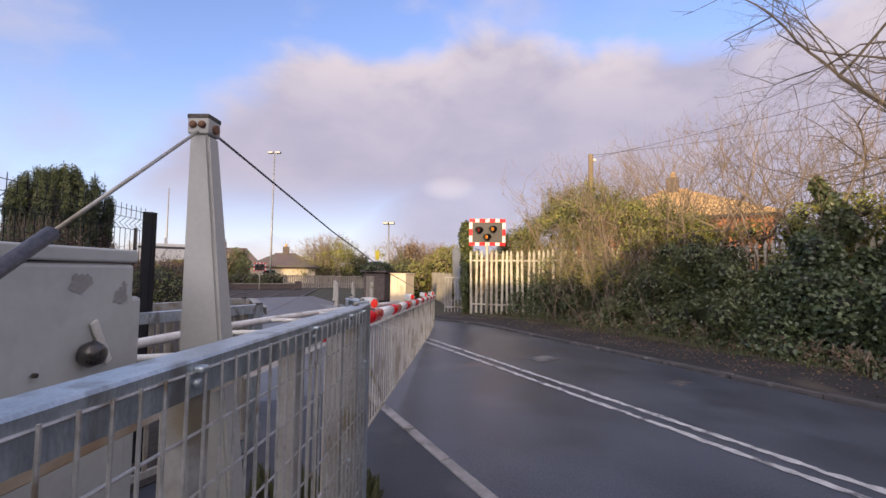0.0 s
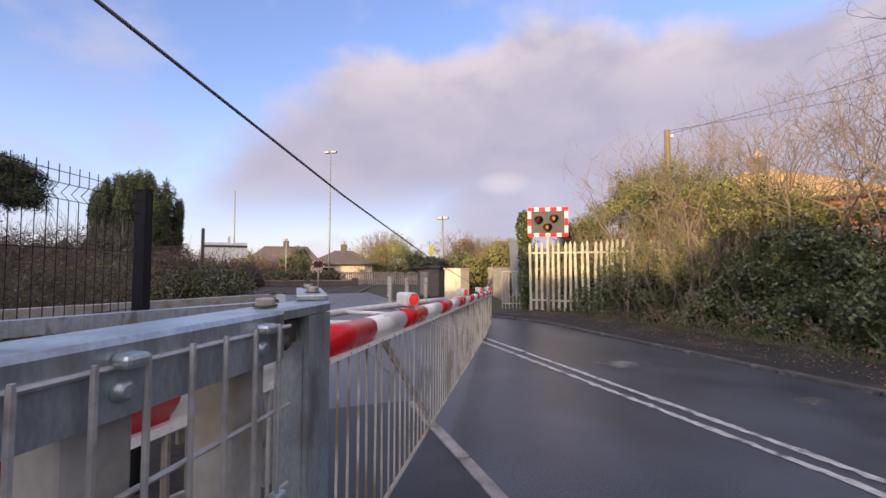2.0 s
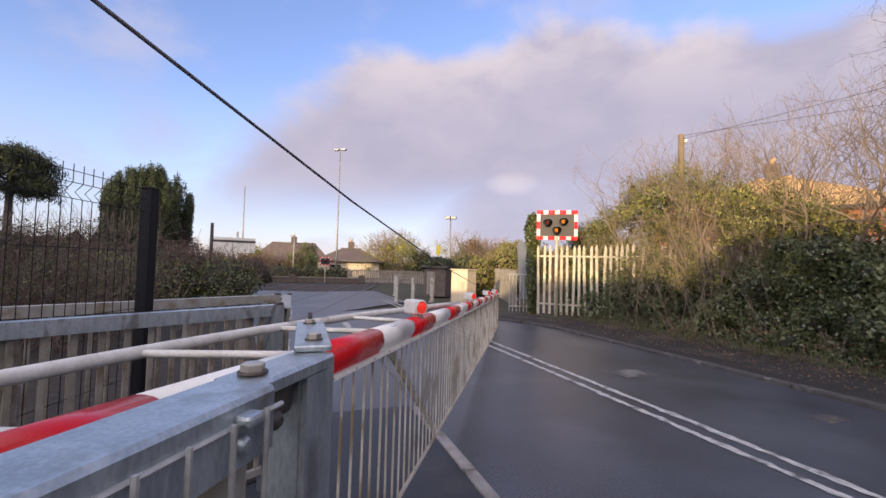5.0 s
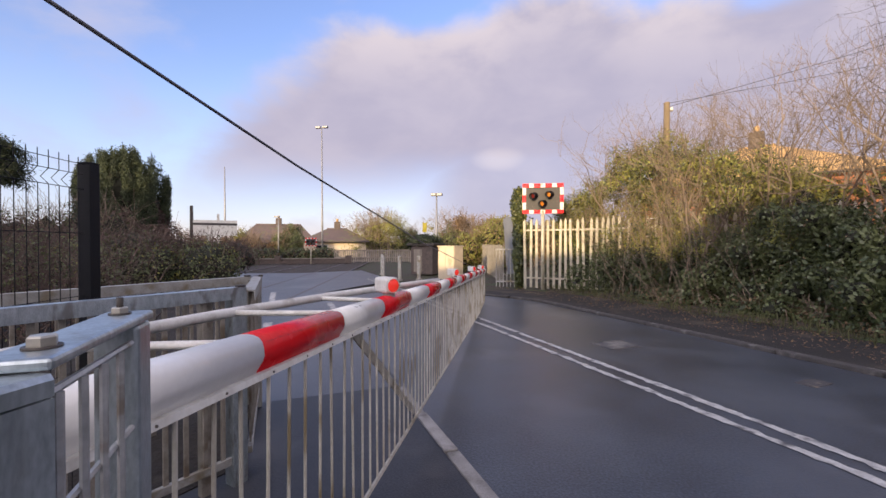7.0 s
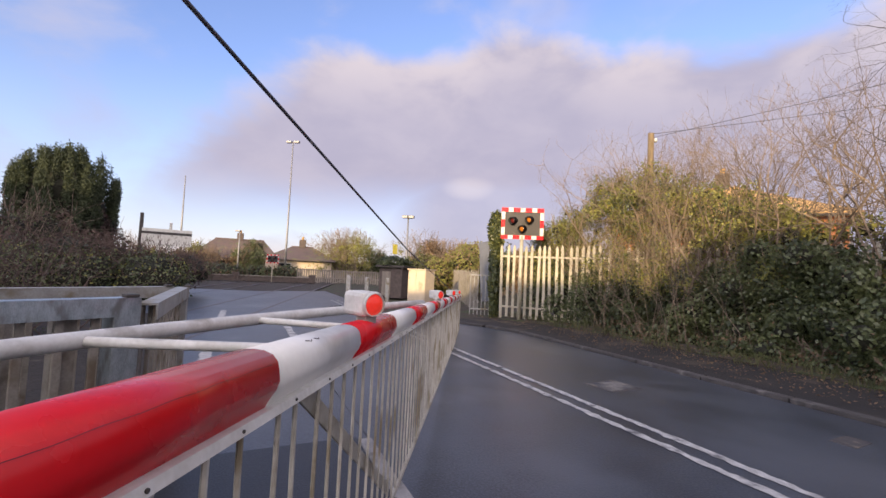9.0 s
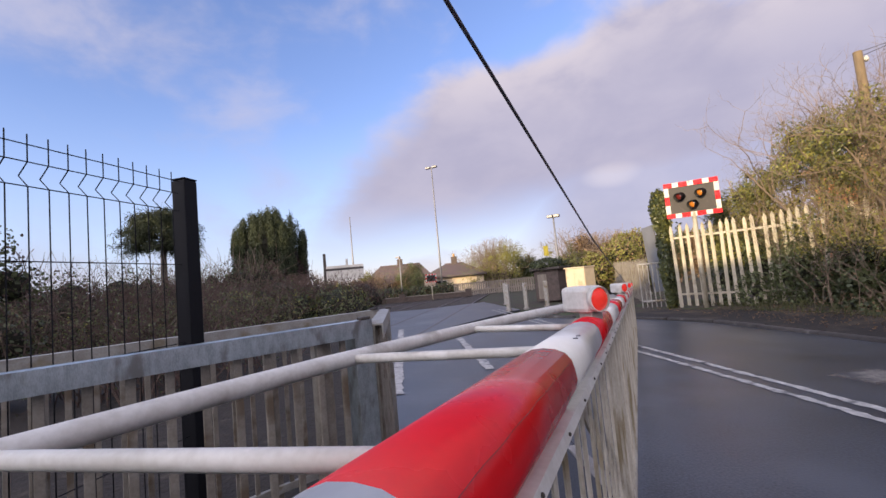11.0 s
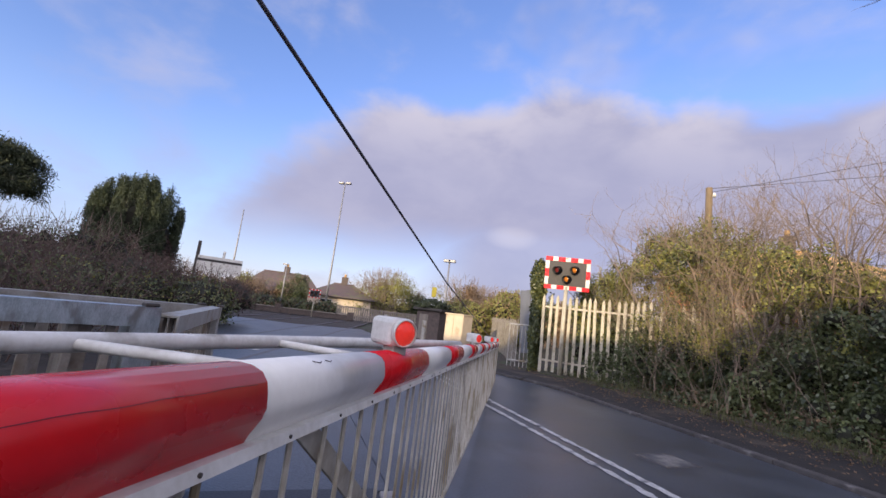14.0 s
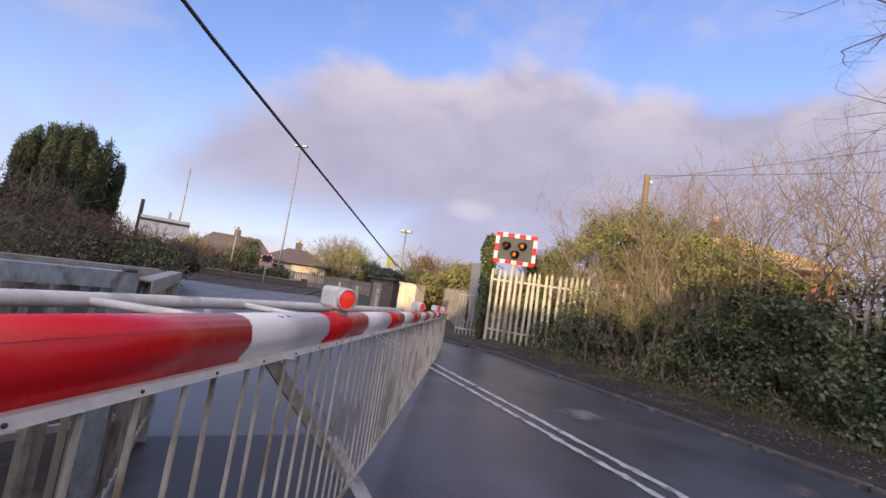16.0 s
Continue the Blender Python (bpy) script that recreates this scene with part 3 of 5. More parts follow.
ground = tagged(obj("ground", sheet([(-420, -300), (420, -300), (420, 900), (-420, 900)], -0.5, -0.06), "soil"), "brown earth and rough grass round the crossing", "ground", kind="structure")
ss = [-16 + 0.8 * k for k in range(37)]
carriageway = [road(s, right_edge(s)) for s in ss] + [road(s, 1.644) for s in (12.0, 5.0, -16.0)]
tagged(obj("road", sheet(carriageway, -0.05, 0.0), "asphalt"), "dark worn asphalt road with double white lines", "road", kind="structure")
apron = [road(4.2, 1.640), road(11.99, 1.640), road(13.5, right_edge(13.5) + 0.2), (-4.3, 15.0), (-7.6, 20.2), (-9.6, 17.9), (-12.6, 17.2), (-13.4, 14.2), road(9, -2.5), road(4.2, -1.2)]
tagged(obj("crossing_deck", sheet(apron, -0.05, -0.004), "asphalt"), "dark asphalt deck of the level crossing", "road", kind="structure")
tagged(obj("footway_near", sheet([road(-16, 1.556), road(4.196, 1.556), road(4.196, -1.2), road(1.0, -2.0), road(-16, -1.5)], -0.05, 0.012), "near_path"), "dark asphalt footway beside the barrier", "pavement", kind="structure")
pav = [road(s, right_edge(s) + 0.13) for s in ss[:34]] + [road(s, right_edge(s) + 1.55) for s in ss[:34][::-1]]
tagged(obj("footway_far", sheet(pav, -0.05, 0.045), "path"), "narrow dark footway littered with dead leaves", "pavement", kind="structure")


def add_strip(name, w0, width, s0, s1, z, label, rng):
    n = int((s1 - s0) / 0.06)
    v, f = [], []
    for k in range(n + 1):
        s = s0 + (s1 - s0) * k / n
        j = [0.009 * rng.normal(), 0.009 * rng.normal()]
        a, b = road(s, w0 - width / 2 + j[0]), road(s, w0 + width / 2 + j[1])
        v += [(*a, z), (*b, z)]
        if k:
            f.append((2 * k - 2, 2 * k - 1, 2 * k + 1, 2 * k))
    ob = raw(name, v, f, "paint")
    return tagged(ob, label, "road marking", kind="structure")


mrng = np.random.default_rng(3)
# dirt sheet whose dark colour also carries the shade behind the railings
tagged(obj("trackside_ground", sheet([(-1.32, 2.95), (-2.42, 0.1), (-9.0, 0.1), (-9.6, 9.0), (-6.5, 9.6), (-3.1, 5.3), (-1.95, 3.95)], -0.05, 0.018), "shaded_track_dirt"), "brown dirt and ballast behind the railings, darkened in colour for shade", "ground", kind="structure")
add_strip("road_marking", 3.76, 0.07, -9, 16, 0.005, "worn solid white centre line on asphalt", mrng)
add_strip("road_marking", 3.56, 0.07, -9, 16, 0.005, "worn solid white centre line on asphalt", mrng)
add_strip("road_marking", 0.45, 0.13, 6.0, 7.9, 0.004, "white dash at the edge of the crossing", mrng)
add_strip("road_marking", 0.45, 0.13, 10.5, 12.5, 0.004, "white dash at the edge of the crossing", mrng)
add_strip("road_marking", 1.60, 0.12, 6.7, 9.9, 0.004, "white edge line across the crossing", mrng)

# ---- the barrier: machine, mast, boom, skirt ----
BM = pose(-0.316, 1.675, 0.0, 0, 0, 2.2)      # y runs along the boom, x to its right
DROP = -0.040                                 # the boom hangs a little


def boom_z(u):
    return 1.045 + DROP * u


barrier = thing("level_crossing_barrier", "red and white lowered barrier boom with hanging white skirt", "barrier", at=BM)
PROFILE = [(-0.004, 0.000), (-0.012, 0.010), (-0.026, 0.0155), (-0.042, 0.017), (-0.058, 0.0155), (-0.072, 0.010), (-0.080, 0.0), (-0.082, -0.015), (-0.082, -0.060), (-0.074, -0.078), (-0.024, -0.078), (-0.016, -0.060), (-0.003, -0.040), (0.001, -0.028), (-0.001, -0.012)]


def boom_piece(u0, u1):
    bm = bmesh.new()
    rings = []
    for u in (u0, u1):
        rings.append([bm.verts.new((x, u, boom_z(u) - 0.012 + z)) for x, z in PROFILE])
    n = len(PROFILE)
    for k in range(n):
        bm.faces.new((rings[0][k], rings[0][(k + 1) % n], rings[1][(k + 1) % n], rings[1][k])).smooth = True
    bm.faces.new(rings[0][::-1])
    bm.faces.new(rings[1])
    bmesh.ops.recalc_face_normals(bm, faces=bm.faces)
    return bm


edges = [-0.67, -0.475, 0.018, 0.465, 0.91, 1.40, 1.92, 2.41] + [2.41 + 0.485 * k for k in range(1, 14)]
for k, (u0, u1) in enumerate(zip(edges, edges[1:])):
    red = k % 2 == 0
    part("red_band" if red else "white_band", boom_piece(u0, u1), "red" if red else "white", barrier, "red reflective film" if red else "white reflective film")
END = edges[-1]

# white angle along the boom's lower edge, with its screws
fl = bmesh.new()
for u0, u1 in ((-0.66, END),):
    a = [(-0.026, -0.0795), (-0.006, -0.0795), (-0.002, -0.092), (-0.008, -0.092)]
    r0 = [fl.verts.new((x, u0, boom_z(u0) + z)) for x, z in a]
    r1 = [fl.verts.new((x, u1, boom_z(u1) + z)) for x, z in a]
    for k in range(4):
        fl.faces.new((r0[k], r0[(k + 1) % 4], r1[(k + 1) % 4], r1[k]))
    fl.faces.new(r0[::-1]), fl.faces.new(r1)
bmesh.ops.recalc_face_normals(fl, faces=fl.faces)
flange = part("flange", fl, "white_paint", barrier, "white angle below the boom")
screw = None
for k in range(60):
    u = -0.9 + 0.16 * k
    if screw is None:
        bm = lathe([(0.0026, 0), (0.0026, 0.002), (0.001, 0.003)], 8, pose(0, 0, 0, 0, 90, 0))
        screw = part("screw", bm, "cap", flange)
        screw.location = (-0.004, u, boom_z(u) - 0.086)
    else:
        o = new("screw", screw.data)
        o.parent, o.location = flange, (-0.004, u, boom_z(u) - 0.086)

# skirt
SK_BOT = lambda u: 0.318 - 0.046 * u
skirt_bar = None
for k in range(104):
    u = -0.6615 + 0.0885 * k
    z0, z1 = SK_BOT(u) - 0.004, boom_z(u) - 0.080
    if u > END - 0.03:
        break
    bm = tube([(-0.015, 0, 0.0), (-0.015, 0, 0.73)], 0.0043, 6)
    if skirt_bar is None:
        skirt_bar = part("skirt_bar", bm, "bar", barrier)
        o = skirt_bar
    else:
        bm.free()
        o = new("skirt_bar", skirt_bar.data)
        o.parent = barrier
    o.location = (0.0, u, z0)
    o.rotation_euler = (radians(0.8 * mrng.normal()), 0.0, 0.0)
    o.scale = (1, 1, (z1 - z0) / 0.73)
part("skirt_rail", tube([(-0.015, -0.66, SK_BOT(-0.66)), (-0.015, END, SK_BOT(END))], 0.010, 6), "bar", barrier, "white bottom rail of the skirt")
for u0 in (0.62, 2.55, 4.6):
    bm = bmesh.new()
    a, b = Vector((-0.028, u0, boom_z(u0) - 0.09)), Vector((-0.028, u0 + 0.95, SK_BOT(u0 + 0.95) + 0.03))
    d = (b - a).normalized()
    s = Vector((0, -d.z, d.y)) * 0.019
    q = [a + s, b + s, b - s, a - s]
    v0, v1 = [bm.verts.new(p) for p in q], [bm.verts.new(p + Vector((-0.006, 0, 0))) for p in q]
    bm.faces.new(v0), bm.faces.new(v1[::-1])
    for k in range(4):
        bm.faces.new((v0[k], v1[k], v1[(k + 1) % 4], v0[(k + 1) % 4]))
    bmesh.ops.recalc_face_normals(bm, faces=bm.faces)
    part("skirt_brace", bm, "bar", barrier, "slanting flat brace behind the bars")

# bowed white stay tube behind the boom, and its struts
stay = [(-0.05, 2.55), (-0.16, 2.25), (-0.28, 1.85), (-0.39, 1.50), (-0.46, 1.22), (-0.53, 0.92), (-0.585, 0.62), (-0.62, 0.32), (-0.645, 0.0), (-0.665, -0.4), (-0.67, -1.0), (-0.67, -1.7)]
part("stay_tube", tube([(x, u, 0.982 + 0.3 * DROP * u) for x, u in stay], 0.0195, 14), "white_paint", barrier, "bowed white steel stay tube")
for (xa, ua), (xb, ub) in (((-0.04, 0.80), (-0.57, 0.71)), ((-0.04, 1.31), (-0.455, 1.24)), ((-0.04, 0.18), (-0.637, 0.09)), ((-0.04, -0.5), (-0.66, -0.56))):
    part("strut", tube([(xa, ua, boom_z(ua) - 0.045), (xb, ub, 0.980 + 0.3 * DROP * ub)], 0.0115, 10), "white_paint", barrier, "thin white cross strut")


def boom_lamp(u):
    lamp = new("boom_lamp")
    lamp.parent = barrier
    lamp.location = (-0.036, u, boom_z(u) + 0.006)
    lamp.rotation_euler = (0, 0, radians(48))
    # housing: a rounded white box with a round hood that looks back along the boom
    bm = box((-0.036, -0.030, 0.010), (0.036, 0.078, 0.082), 0.013)
    part("housing", bm, "white_paint", lamp, "white lamp housing")
    bm = lathe([(0.035, 0.0), (0.035, 0.014), (0.032, 0.016), (0.032, 0.006)], 24, pose(0, -0.028, 0.046, 90, 0, 0))
    part("bezel", bm, "white_paint", lamp)
    bm = lathe([(0.032, 0.0), (0.030, 0.006), (0.020, 0.011), (0.004, 0.013)], 24, pose(0, -0.033, 0.046, 90, 0, 0))
    part("lens", bm, "lens", lamp, "round red lens")
    part("foot", box((-0.02, -0.025, -0.01), (0.02, 0.025, 0.016), 0.003), "galv_dull", lamp, "small steel foot")


boom_lamp(1.09)
for u in (3.45, 5.6, 7.6):
    boom_lamp(u)

# eye that holds the wire
part("wire_eye", lathe([(0.012, 0), (0.012, 0.03), (0.005, 0.035)], 10, Matrix.Translation((-0.04, 6.4, boom_z(6.4)))), "galv_dull", barrier)

# pen marks on the boom
ink = bmesh.new()
for a, b in (((0.60, 0.9), (0.615, 0.5)), ((0.615, 0.5), (0.625, 0.8)), ((0.64, 0.9), (0.65, 0.5)), ((0.65, 0.5), (0.66, 0.75))):
    za, zb = boom_z(a[0]) - 0.003 + 0.006 * a[1], boom_z(b[0]) - 0.003 + 0.006 * b[1]
    add_tube(ink, [(-0.006 - 0.014 * a[1], a[0], za), (-0.006 - 0.014 * b[1], b[0], zb)], 0.0007, 4)
part("scribble", ink, "moss", barrier, "thin dark pen scribble")

# cream arm plate that carries the boom past the machine
plate = part("arm_plate", box((0.076, -1.55, 1.030), (0.084, -0.86, 1.105), 0.003), "arm_cream", barrier, "cream painted steel arm plate")
for u in (-0.905, -1.2):
    part("plate_bolt", lathe([(0.008, 0), (0.008, 0.006), (0.005, 0.009)], 8, pose(0.084, u, 1.066, 0, 90, 0)), "rust", plate, "rusty bolt")
part("arm_bracket", box((-0.004, -0.90, 1.035), (0.075, -0.862, 1.095), 0.004), "galv_dull", barrier, "steel bracket between plate and boom")

# a thin dark crease runs along one red band
crease = bmesh.new()
for k in range(26):
    u0, u1 = 0.03 + 0.016 * k, 0.03 + 0.016 * (k + 1)
    add_tube(crease, [(-0.0036, u0, boom_z(u0) - 0.0125 + 0.0006 * math.sin(5 * k)), (-0.0036, u1, boom_z(u1) - 0.0125 + 0.0006 * math.sin(5 * k + 5))], 0.0003, 4)
part("crease", crease, "dark_lens", barrier, "thin dark crease")

# tapered mast that carries the wire, beside the machine
mast = thing("barrier_mast", "grey tapered steel mast with rusty pulley head", "mast", at=pose(-0.350, 0.88, 0, 0, 0, 2.2))
bm = bmesh.new()
lo = [bm.verts.new(p) for p in ((-0.027, -0.030, 0.0), (0.194, -0.030, 0.0), (0.194, 0.060, 0.0), (-0.027, 0.060, 0.0))]
hi = [bm.verts.new(p) for p in ((-0.022, -0.024, 1.595), (0.024, -0.024, 1.595), (0.024, 0.024, 1.595), (-0.022, 0.024, 1.595))]
for k in range(4):
    bm.faces.new((lo[k], lo[(k + 1) % 4], hi[(k + 1) % 4], hi[k]))
bm.faces.new(lo[::-1]), bm.faces.new(hi)
bmesh.ops.bevel(bm, geom=list(bm.edges), offset=0.007, segments=2, affect="EDGES")
part("shaft", bm, "mast", mast, "grey tapered box section")
part("pulley_housing", box((-0.026, -0.026, 1.594), (0.026, 0.026, 1.634), 0.004), "mast", mast, "grey pulley housing")
part("cap", box((-0.027, -0.027, 1.630), (0.027, 0.027, 1.642), 0.003), "cap", mast, "dark steel cap")
part("pulley", lathe([(0.011, -0.029), (0.011, 0.029)], 14, pose(0.004, 0, 1.610, 0, 90, 0)), "rust", mast)
for x in (-0.011, 0.011):
    part("pulley_pin", lathe([(0.009, 0.0), (0.009, 0.004), (0.005, 0.007)], 14, pose(x, -0.026, 1.615, 90, 0, 0)), "rust", mast, "rusty round pulley pin")

rope = tagged(obj("wire_rope", tube([BM @ Vector(p) for p in ((-0.060, -0.80, 1.618), (-0.073, 0.3, 1.466), (-0.075, 2.0, 1.262), (-0.055, 4.2, 1.04), (-0.045, 6.4, 0.83))], 0.0032, 8), "rope"), "dark steel wire rope from mast to boom", "wire rope")
back = tagged(obj("wire_rope", tube([BM @ Vector(p) for p in ((-0.065, -0.80, 1.612), (-0.06, -1.18, 1.313))], 0.0036, 8), "galv_dull"), "steel wire rope from mast down to the machine", "wire rope")
part("sleeve", tube([BM @ Vector(p) for p in ((-0.06, -1.165, 1.325), (-0.06, -1.45, 1.10))], 0.011, 12), "rope", back, "thick black sleeve")

# barrier machine cabinet
machine = thing("barrier_machine", "grey painted steel barrier machine cabinet with patchy stains", "cabinet", at=pose(-0.395, 0.745, 0, 0, 0, 2.2))
part("body", box((-0.56, -1.15, 0.0), (0.0, 0.0, 1.28), 0.008), "cabinet", machine)
part("lid", box((-0.565, -1.155, 1.283), (0.003, 0.004, 1.309), 0.004), "cabinet", machine, "flat grey lid")
part("plinth", box((-0.55, -1.14, 0.0), (-0.002, 0.026, 1.212), 0.008), "cabinet", machine)
knob = part("knob", lathe([(0.004, 0.0), (0.020, 0.004), (0.024, 0.016), (0.018, 0.030), (0.006, 0.034)], 18, pose(0.000, -0.111, 1.116, 0, 90, 0)), "knob_steel", machine, "dark round steel knob")
part("lever", box((0.004, -0.008, -0.045), (0.010, 0.008, 0.045), 0.003, pose(0, -0.083, 1.133, 25, 0, 0)), "white_paint", machine, "short white lever")
part("bolt", lathe([(0.004, 0.0), (0.004, 0.006)], 8, pose(0.004, -0.205, 1.10, 0, 90, 0)), "cap", machine)


for pts in (((-0.055, 1.205), (-0.018, 1.202), (-0.022, 1.232), (-0.030, 1.246), (-0.044, 1.226)), ((-0.150, 1.232), (-0.118, 1.226), (-0.100, 1.245), (-0.110, 1.262), (-0.142, 1.258))):
    flake, ring = bmesh.new(), []
    for (y0, z0), (y1, z1) in zip(pts, pts[1:] + pts[:1]):
        for q in range(6):
            y, z = y0 + (y1 - y0) * q / 6, z0 + (z1 - z0) * q / 6
            ring.append(flake.verts.new((0.0012, y + 0.0022 * mrng.normal(), z + 0.0022 * mrng.normal())))
    flake.faces.new(ring)
    part("paint_flake", flake, "flake", machine, "bare grey patch of flaked paint")


# ---- guard panel beside the footway ----
PY0, PY1, PT = -0.75, 1.085, 1.187
guard = thing("guard_fence", "galvanised guard panel with welded mesh and bolted top rail", "guard rail")
# folded top channel
part("top_rail", prism([(0.008, PT), (0.045, PT), (0.047, PT - 0.003), (0.047, PT - 0.036), (0.042, PT - 0.036), (0.042, PT - 0.007), (0.008, PT - 0.007)], PY0, 0.928), "galv", guard, "folded galvanised top rail")
part("top_flange", prism([(0.004, PT - 0.0005), (0.034, PT - 0.0005), (0.036, PT - 0.003), (0.036, PT - 0.010), (0.004, PT - 0.010)], 0.929, 1.024), "galv", guard, "flat flange at the end of the rail")
post = part("end_post", prism([(0.031, 0.0), (0.036, 0.0), (0.036, PT - 0.011), (0.031, PT - 0.011)], 0.984, 1.024), "galv", guard, "folded galvanised end post")
part("post_web", box((0.002, 0.984, 0.0), (0.0305, 0.988, PT - 0.012), 0.001), "galv", post)
part("post_web", box((0.002, 1.019, 0.0), (0.0305, 1.024, PT - 0.012), 0.001), "galv", post)
for y in (-0.4, 0.05, 0.33, 0.58, 0.80, 0.905):
    part("upright", box((0.004, y - 0.017, 0.0), (0.036, y + 0.017, PT - 0.010), 0.003), "galv_dull", guard)


def hex_bolt(x, y, z, parent, r=0.010, h=0.009):
    head = bmesh.new()
    bmesh.ops.create_cone(head, cap_ends=True, segments=6, radius1=r, radius2=r, depth=h, matrix=pose(x, y, z + h / 2, 0, 0, 17))
    bmesh.ops.bevel(head, geom=[e for e in head.edges if all(v.co.z > z + h * 0.7 for v in e.verts)], offset=h * 0.15, segments=1, affect="EDGES")
    b = part("bolt", head, "brass", parent, "hexagonal zinc bolt")
    part("washer", lathe([(r * 1.25, 0), (r * 1.25, 0.0015)], 14, Matrix.Translation((x, y, z - 0.0005))), "cap", b)


hex_bolt(0.019, 0.945, PT + 0.001, guard, 0.0076, 0.0062)
part("latch", box((0.006, 0.936, PT - 0.034), (0.028, 0.980, PT - 0.012), 0.004), "cap", guard, "dark steel latch")
part("latch_bolt", lathe([(0.006, 0), (0.006, 0.012), (0.003, 0.015)], 12, pose(0.026, 0.945, PT - 0.028, 0, 90, 0)), "cap", guard)
mesh_top = PT - 0.0125


def mesh_sheet(name, place, y0, y1):
    """A welded sheet of wires, folded over the top wire."""
    m = new(name)
    m.parent = guard
    m.matrix_local = place
    first, y = None, y0 + 0.012
    while y < y1:
        if first is None:
            bm = bmesh.new()
            add_tube(bm, [(0.0, 0, 0.06), (0.0, 0, mesh_top), (0.0, 0, mesh_top + 0.004)], [0.0017, 0.0017, 0.0014], 6)
            first = part("upright_wire", bm, "wire_mesh", m)
            o = first
        else:
            o = new("upright_wire", first.data)
            o.parent = m
        o.location = (0.0, y + 0.0012 * mrng.normal(), 0)
        y += 0.0262
    for k in range(19):
        part("cross_wire", tube([(-0.0044, y0, mesh_top - 0.0585 * k), (-0.0044, y1, mesh_top - 0.0585 * k)], 0.0016, 6), "wire_mesh", m)


mesh_sheet("mesh_sheet", pose(0.0525, 0, 0), PY0, 0.934)
for y, z in ((-0.15, mesh_top), (0.305, mesh_top), (0.60, mesh_top), (0.80, mesh_top), (0.900, mesh_top), (0.915, mesh_top - 0.12), (0.80, mesh_top - 0.30)):
    clip = part("clip", box((0.0465, y - 0.0065, z - 0.001), (0.057, y + 0.0065, z + 0.006), 0.0025), "galv", guard, "bent steel clip")
    part("clip_bolt", lathe([(0.0055, 0), (0.0055, 0.003), (0.003, 0.006)], 14, pose(0.0465, y - 0.001, z - 0.011, 0, 90, 0)), "galv", clip)

# short bay that turns in towards the boom
turn_in = thing("guard_return", "short galvanised guard return with a bolted top plate", "guard rail", at=pose(0.034, 1.026, 0, 0, 0, 31))
part("top_plate", box((-0.031, 0.000, PT + 0.000), (-0.001, 0.146, PT + 0.006), 0.002), "galv", turn_in, "narrow galvanised top plate")
hex_bolt(-0.015, 0.024, PT + 0.0062, turn_in, 0.0062, 0.006)
hex_bolt(-0.017, 0.128, PT + 0.0062, turn_in, 0.0055, 0.005)
part("bolt_shank", tube([(-0.017, 0.128, PT + 0.008), (-0.017, 0.128, PT + 0.018)], 0.0022, 8), "cap", turn_in)
part("end_post", box((-0.030, 0.118, 0.0), (-0.003, 0.146, PT - 0.001), 0.003), "galv", turn_in, "galvanised end post")
for k in range(4):
    part("upright_wire", tube([(-0.004, 0.012 + 0.025 * k, 0.06), (-0.004, 0.012 + 0.025 * k, mesh_top)], 0.0022, 6), "wire_mesh", turn_in)
for k in range(18):
    part("cross_wire", tube([(-0.007, 0.0, mesh_top - 0.0585 * k), (-0.007, 0.116, mesh_top - 0.0585 * k)], 0.0021, 6), "wire_mesh", turn_in)

# ---- the railings on the far side of the boom ----
def railing(name, a, b, top, label, steel="galv_dull"):
    a, b = Vector((*a, 0)), Vector((*b, 0))
    L = (b - a).length
    yaw = math.degrees(math.atan2(-(b - a).x, (b - a).y))
    r = thing(name, label, "railing", "railings at the crossing", at=pose(a.x, a.y, 0, 0, 0, yaw))
    part("top_rail", prism([(-0.03, top), (0.03, top), (0.03, top - 0.06), (0.024, top - 0.06), (0.024, top - 0.008), (-0.03, top - 0.008)], 0, L), steel, r, "folded galvanised top rail")
    part("bottom_rail", box((-0.012, 0, 0.12), (0.012, L, 0.16), 0.003), "galv_dull", r)
    n, first = int(L / 0.088), None
    for k in range(n):
        yy = 0.06 + k * 0.088
        if first is None:
            first = part("baluster", box((-0.006, -0.011, 0.14), (0.006, 0.011, top - 0.01), 0.002), "worn_bar", r)
            first.location = (0.0, yy, 0)
        else:
            o = new("baluster", first.data)
            o.parent, o.location = r, (0.0, yy, 0)
    for k in range(int(L / 0.9) + 1):
        yy = min(0.02 + 0.9 * k, L - 0.02)
        part("post", box((-0.055, yy - 0.03, 0), (-0.013, yy + 0.03, top - 0.012), 0.004), "worn_bar", r)
    part("end_post", box((-0.05, L - 0.075, 0), (0.028, L + 0.004, top - 0.013), 0.004), steel, r, "wide folded end post")
    part("end_clip", box((0.006, L - 0.050, top + 0.001), (0.040, L - 0.010, top + 0.012), 0.003), "cap", r, "dark bolted clip")
    return r


railing("railing", (-2.30, 0.15), (-1.215, 2.84), 1.025, "grey galvanised railing with weathered upright bars", "galv")
railing("railing", (-1.225, 2.90), (-1.80, 3.80), 1.000, "short weathered galvanised railing at the corner")
railing("railing", (-3.05, 0.6), (-1.86, 3.78), 1.00, "weathered galvanised railing standing behind another")

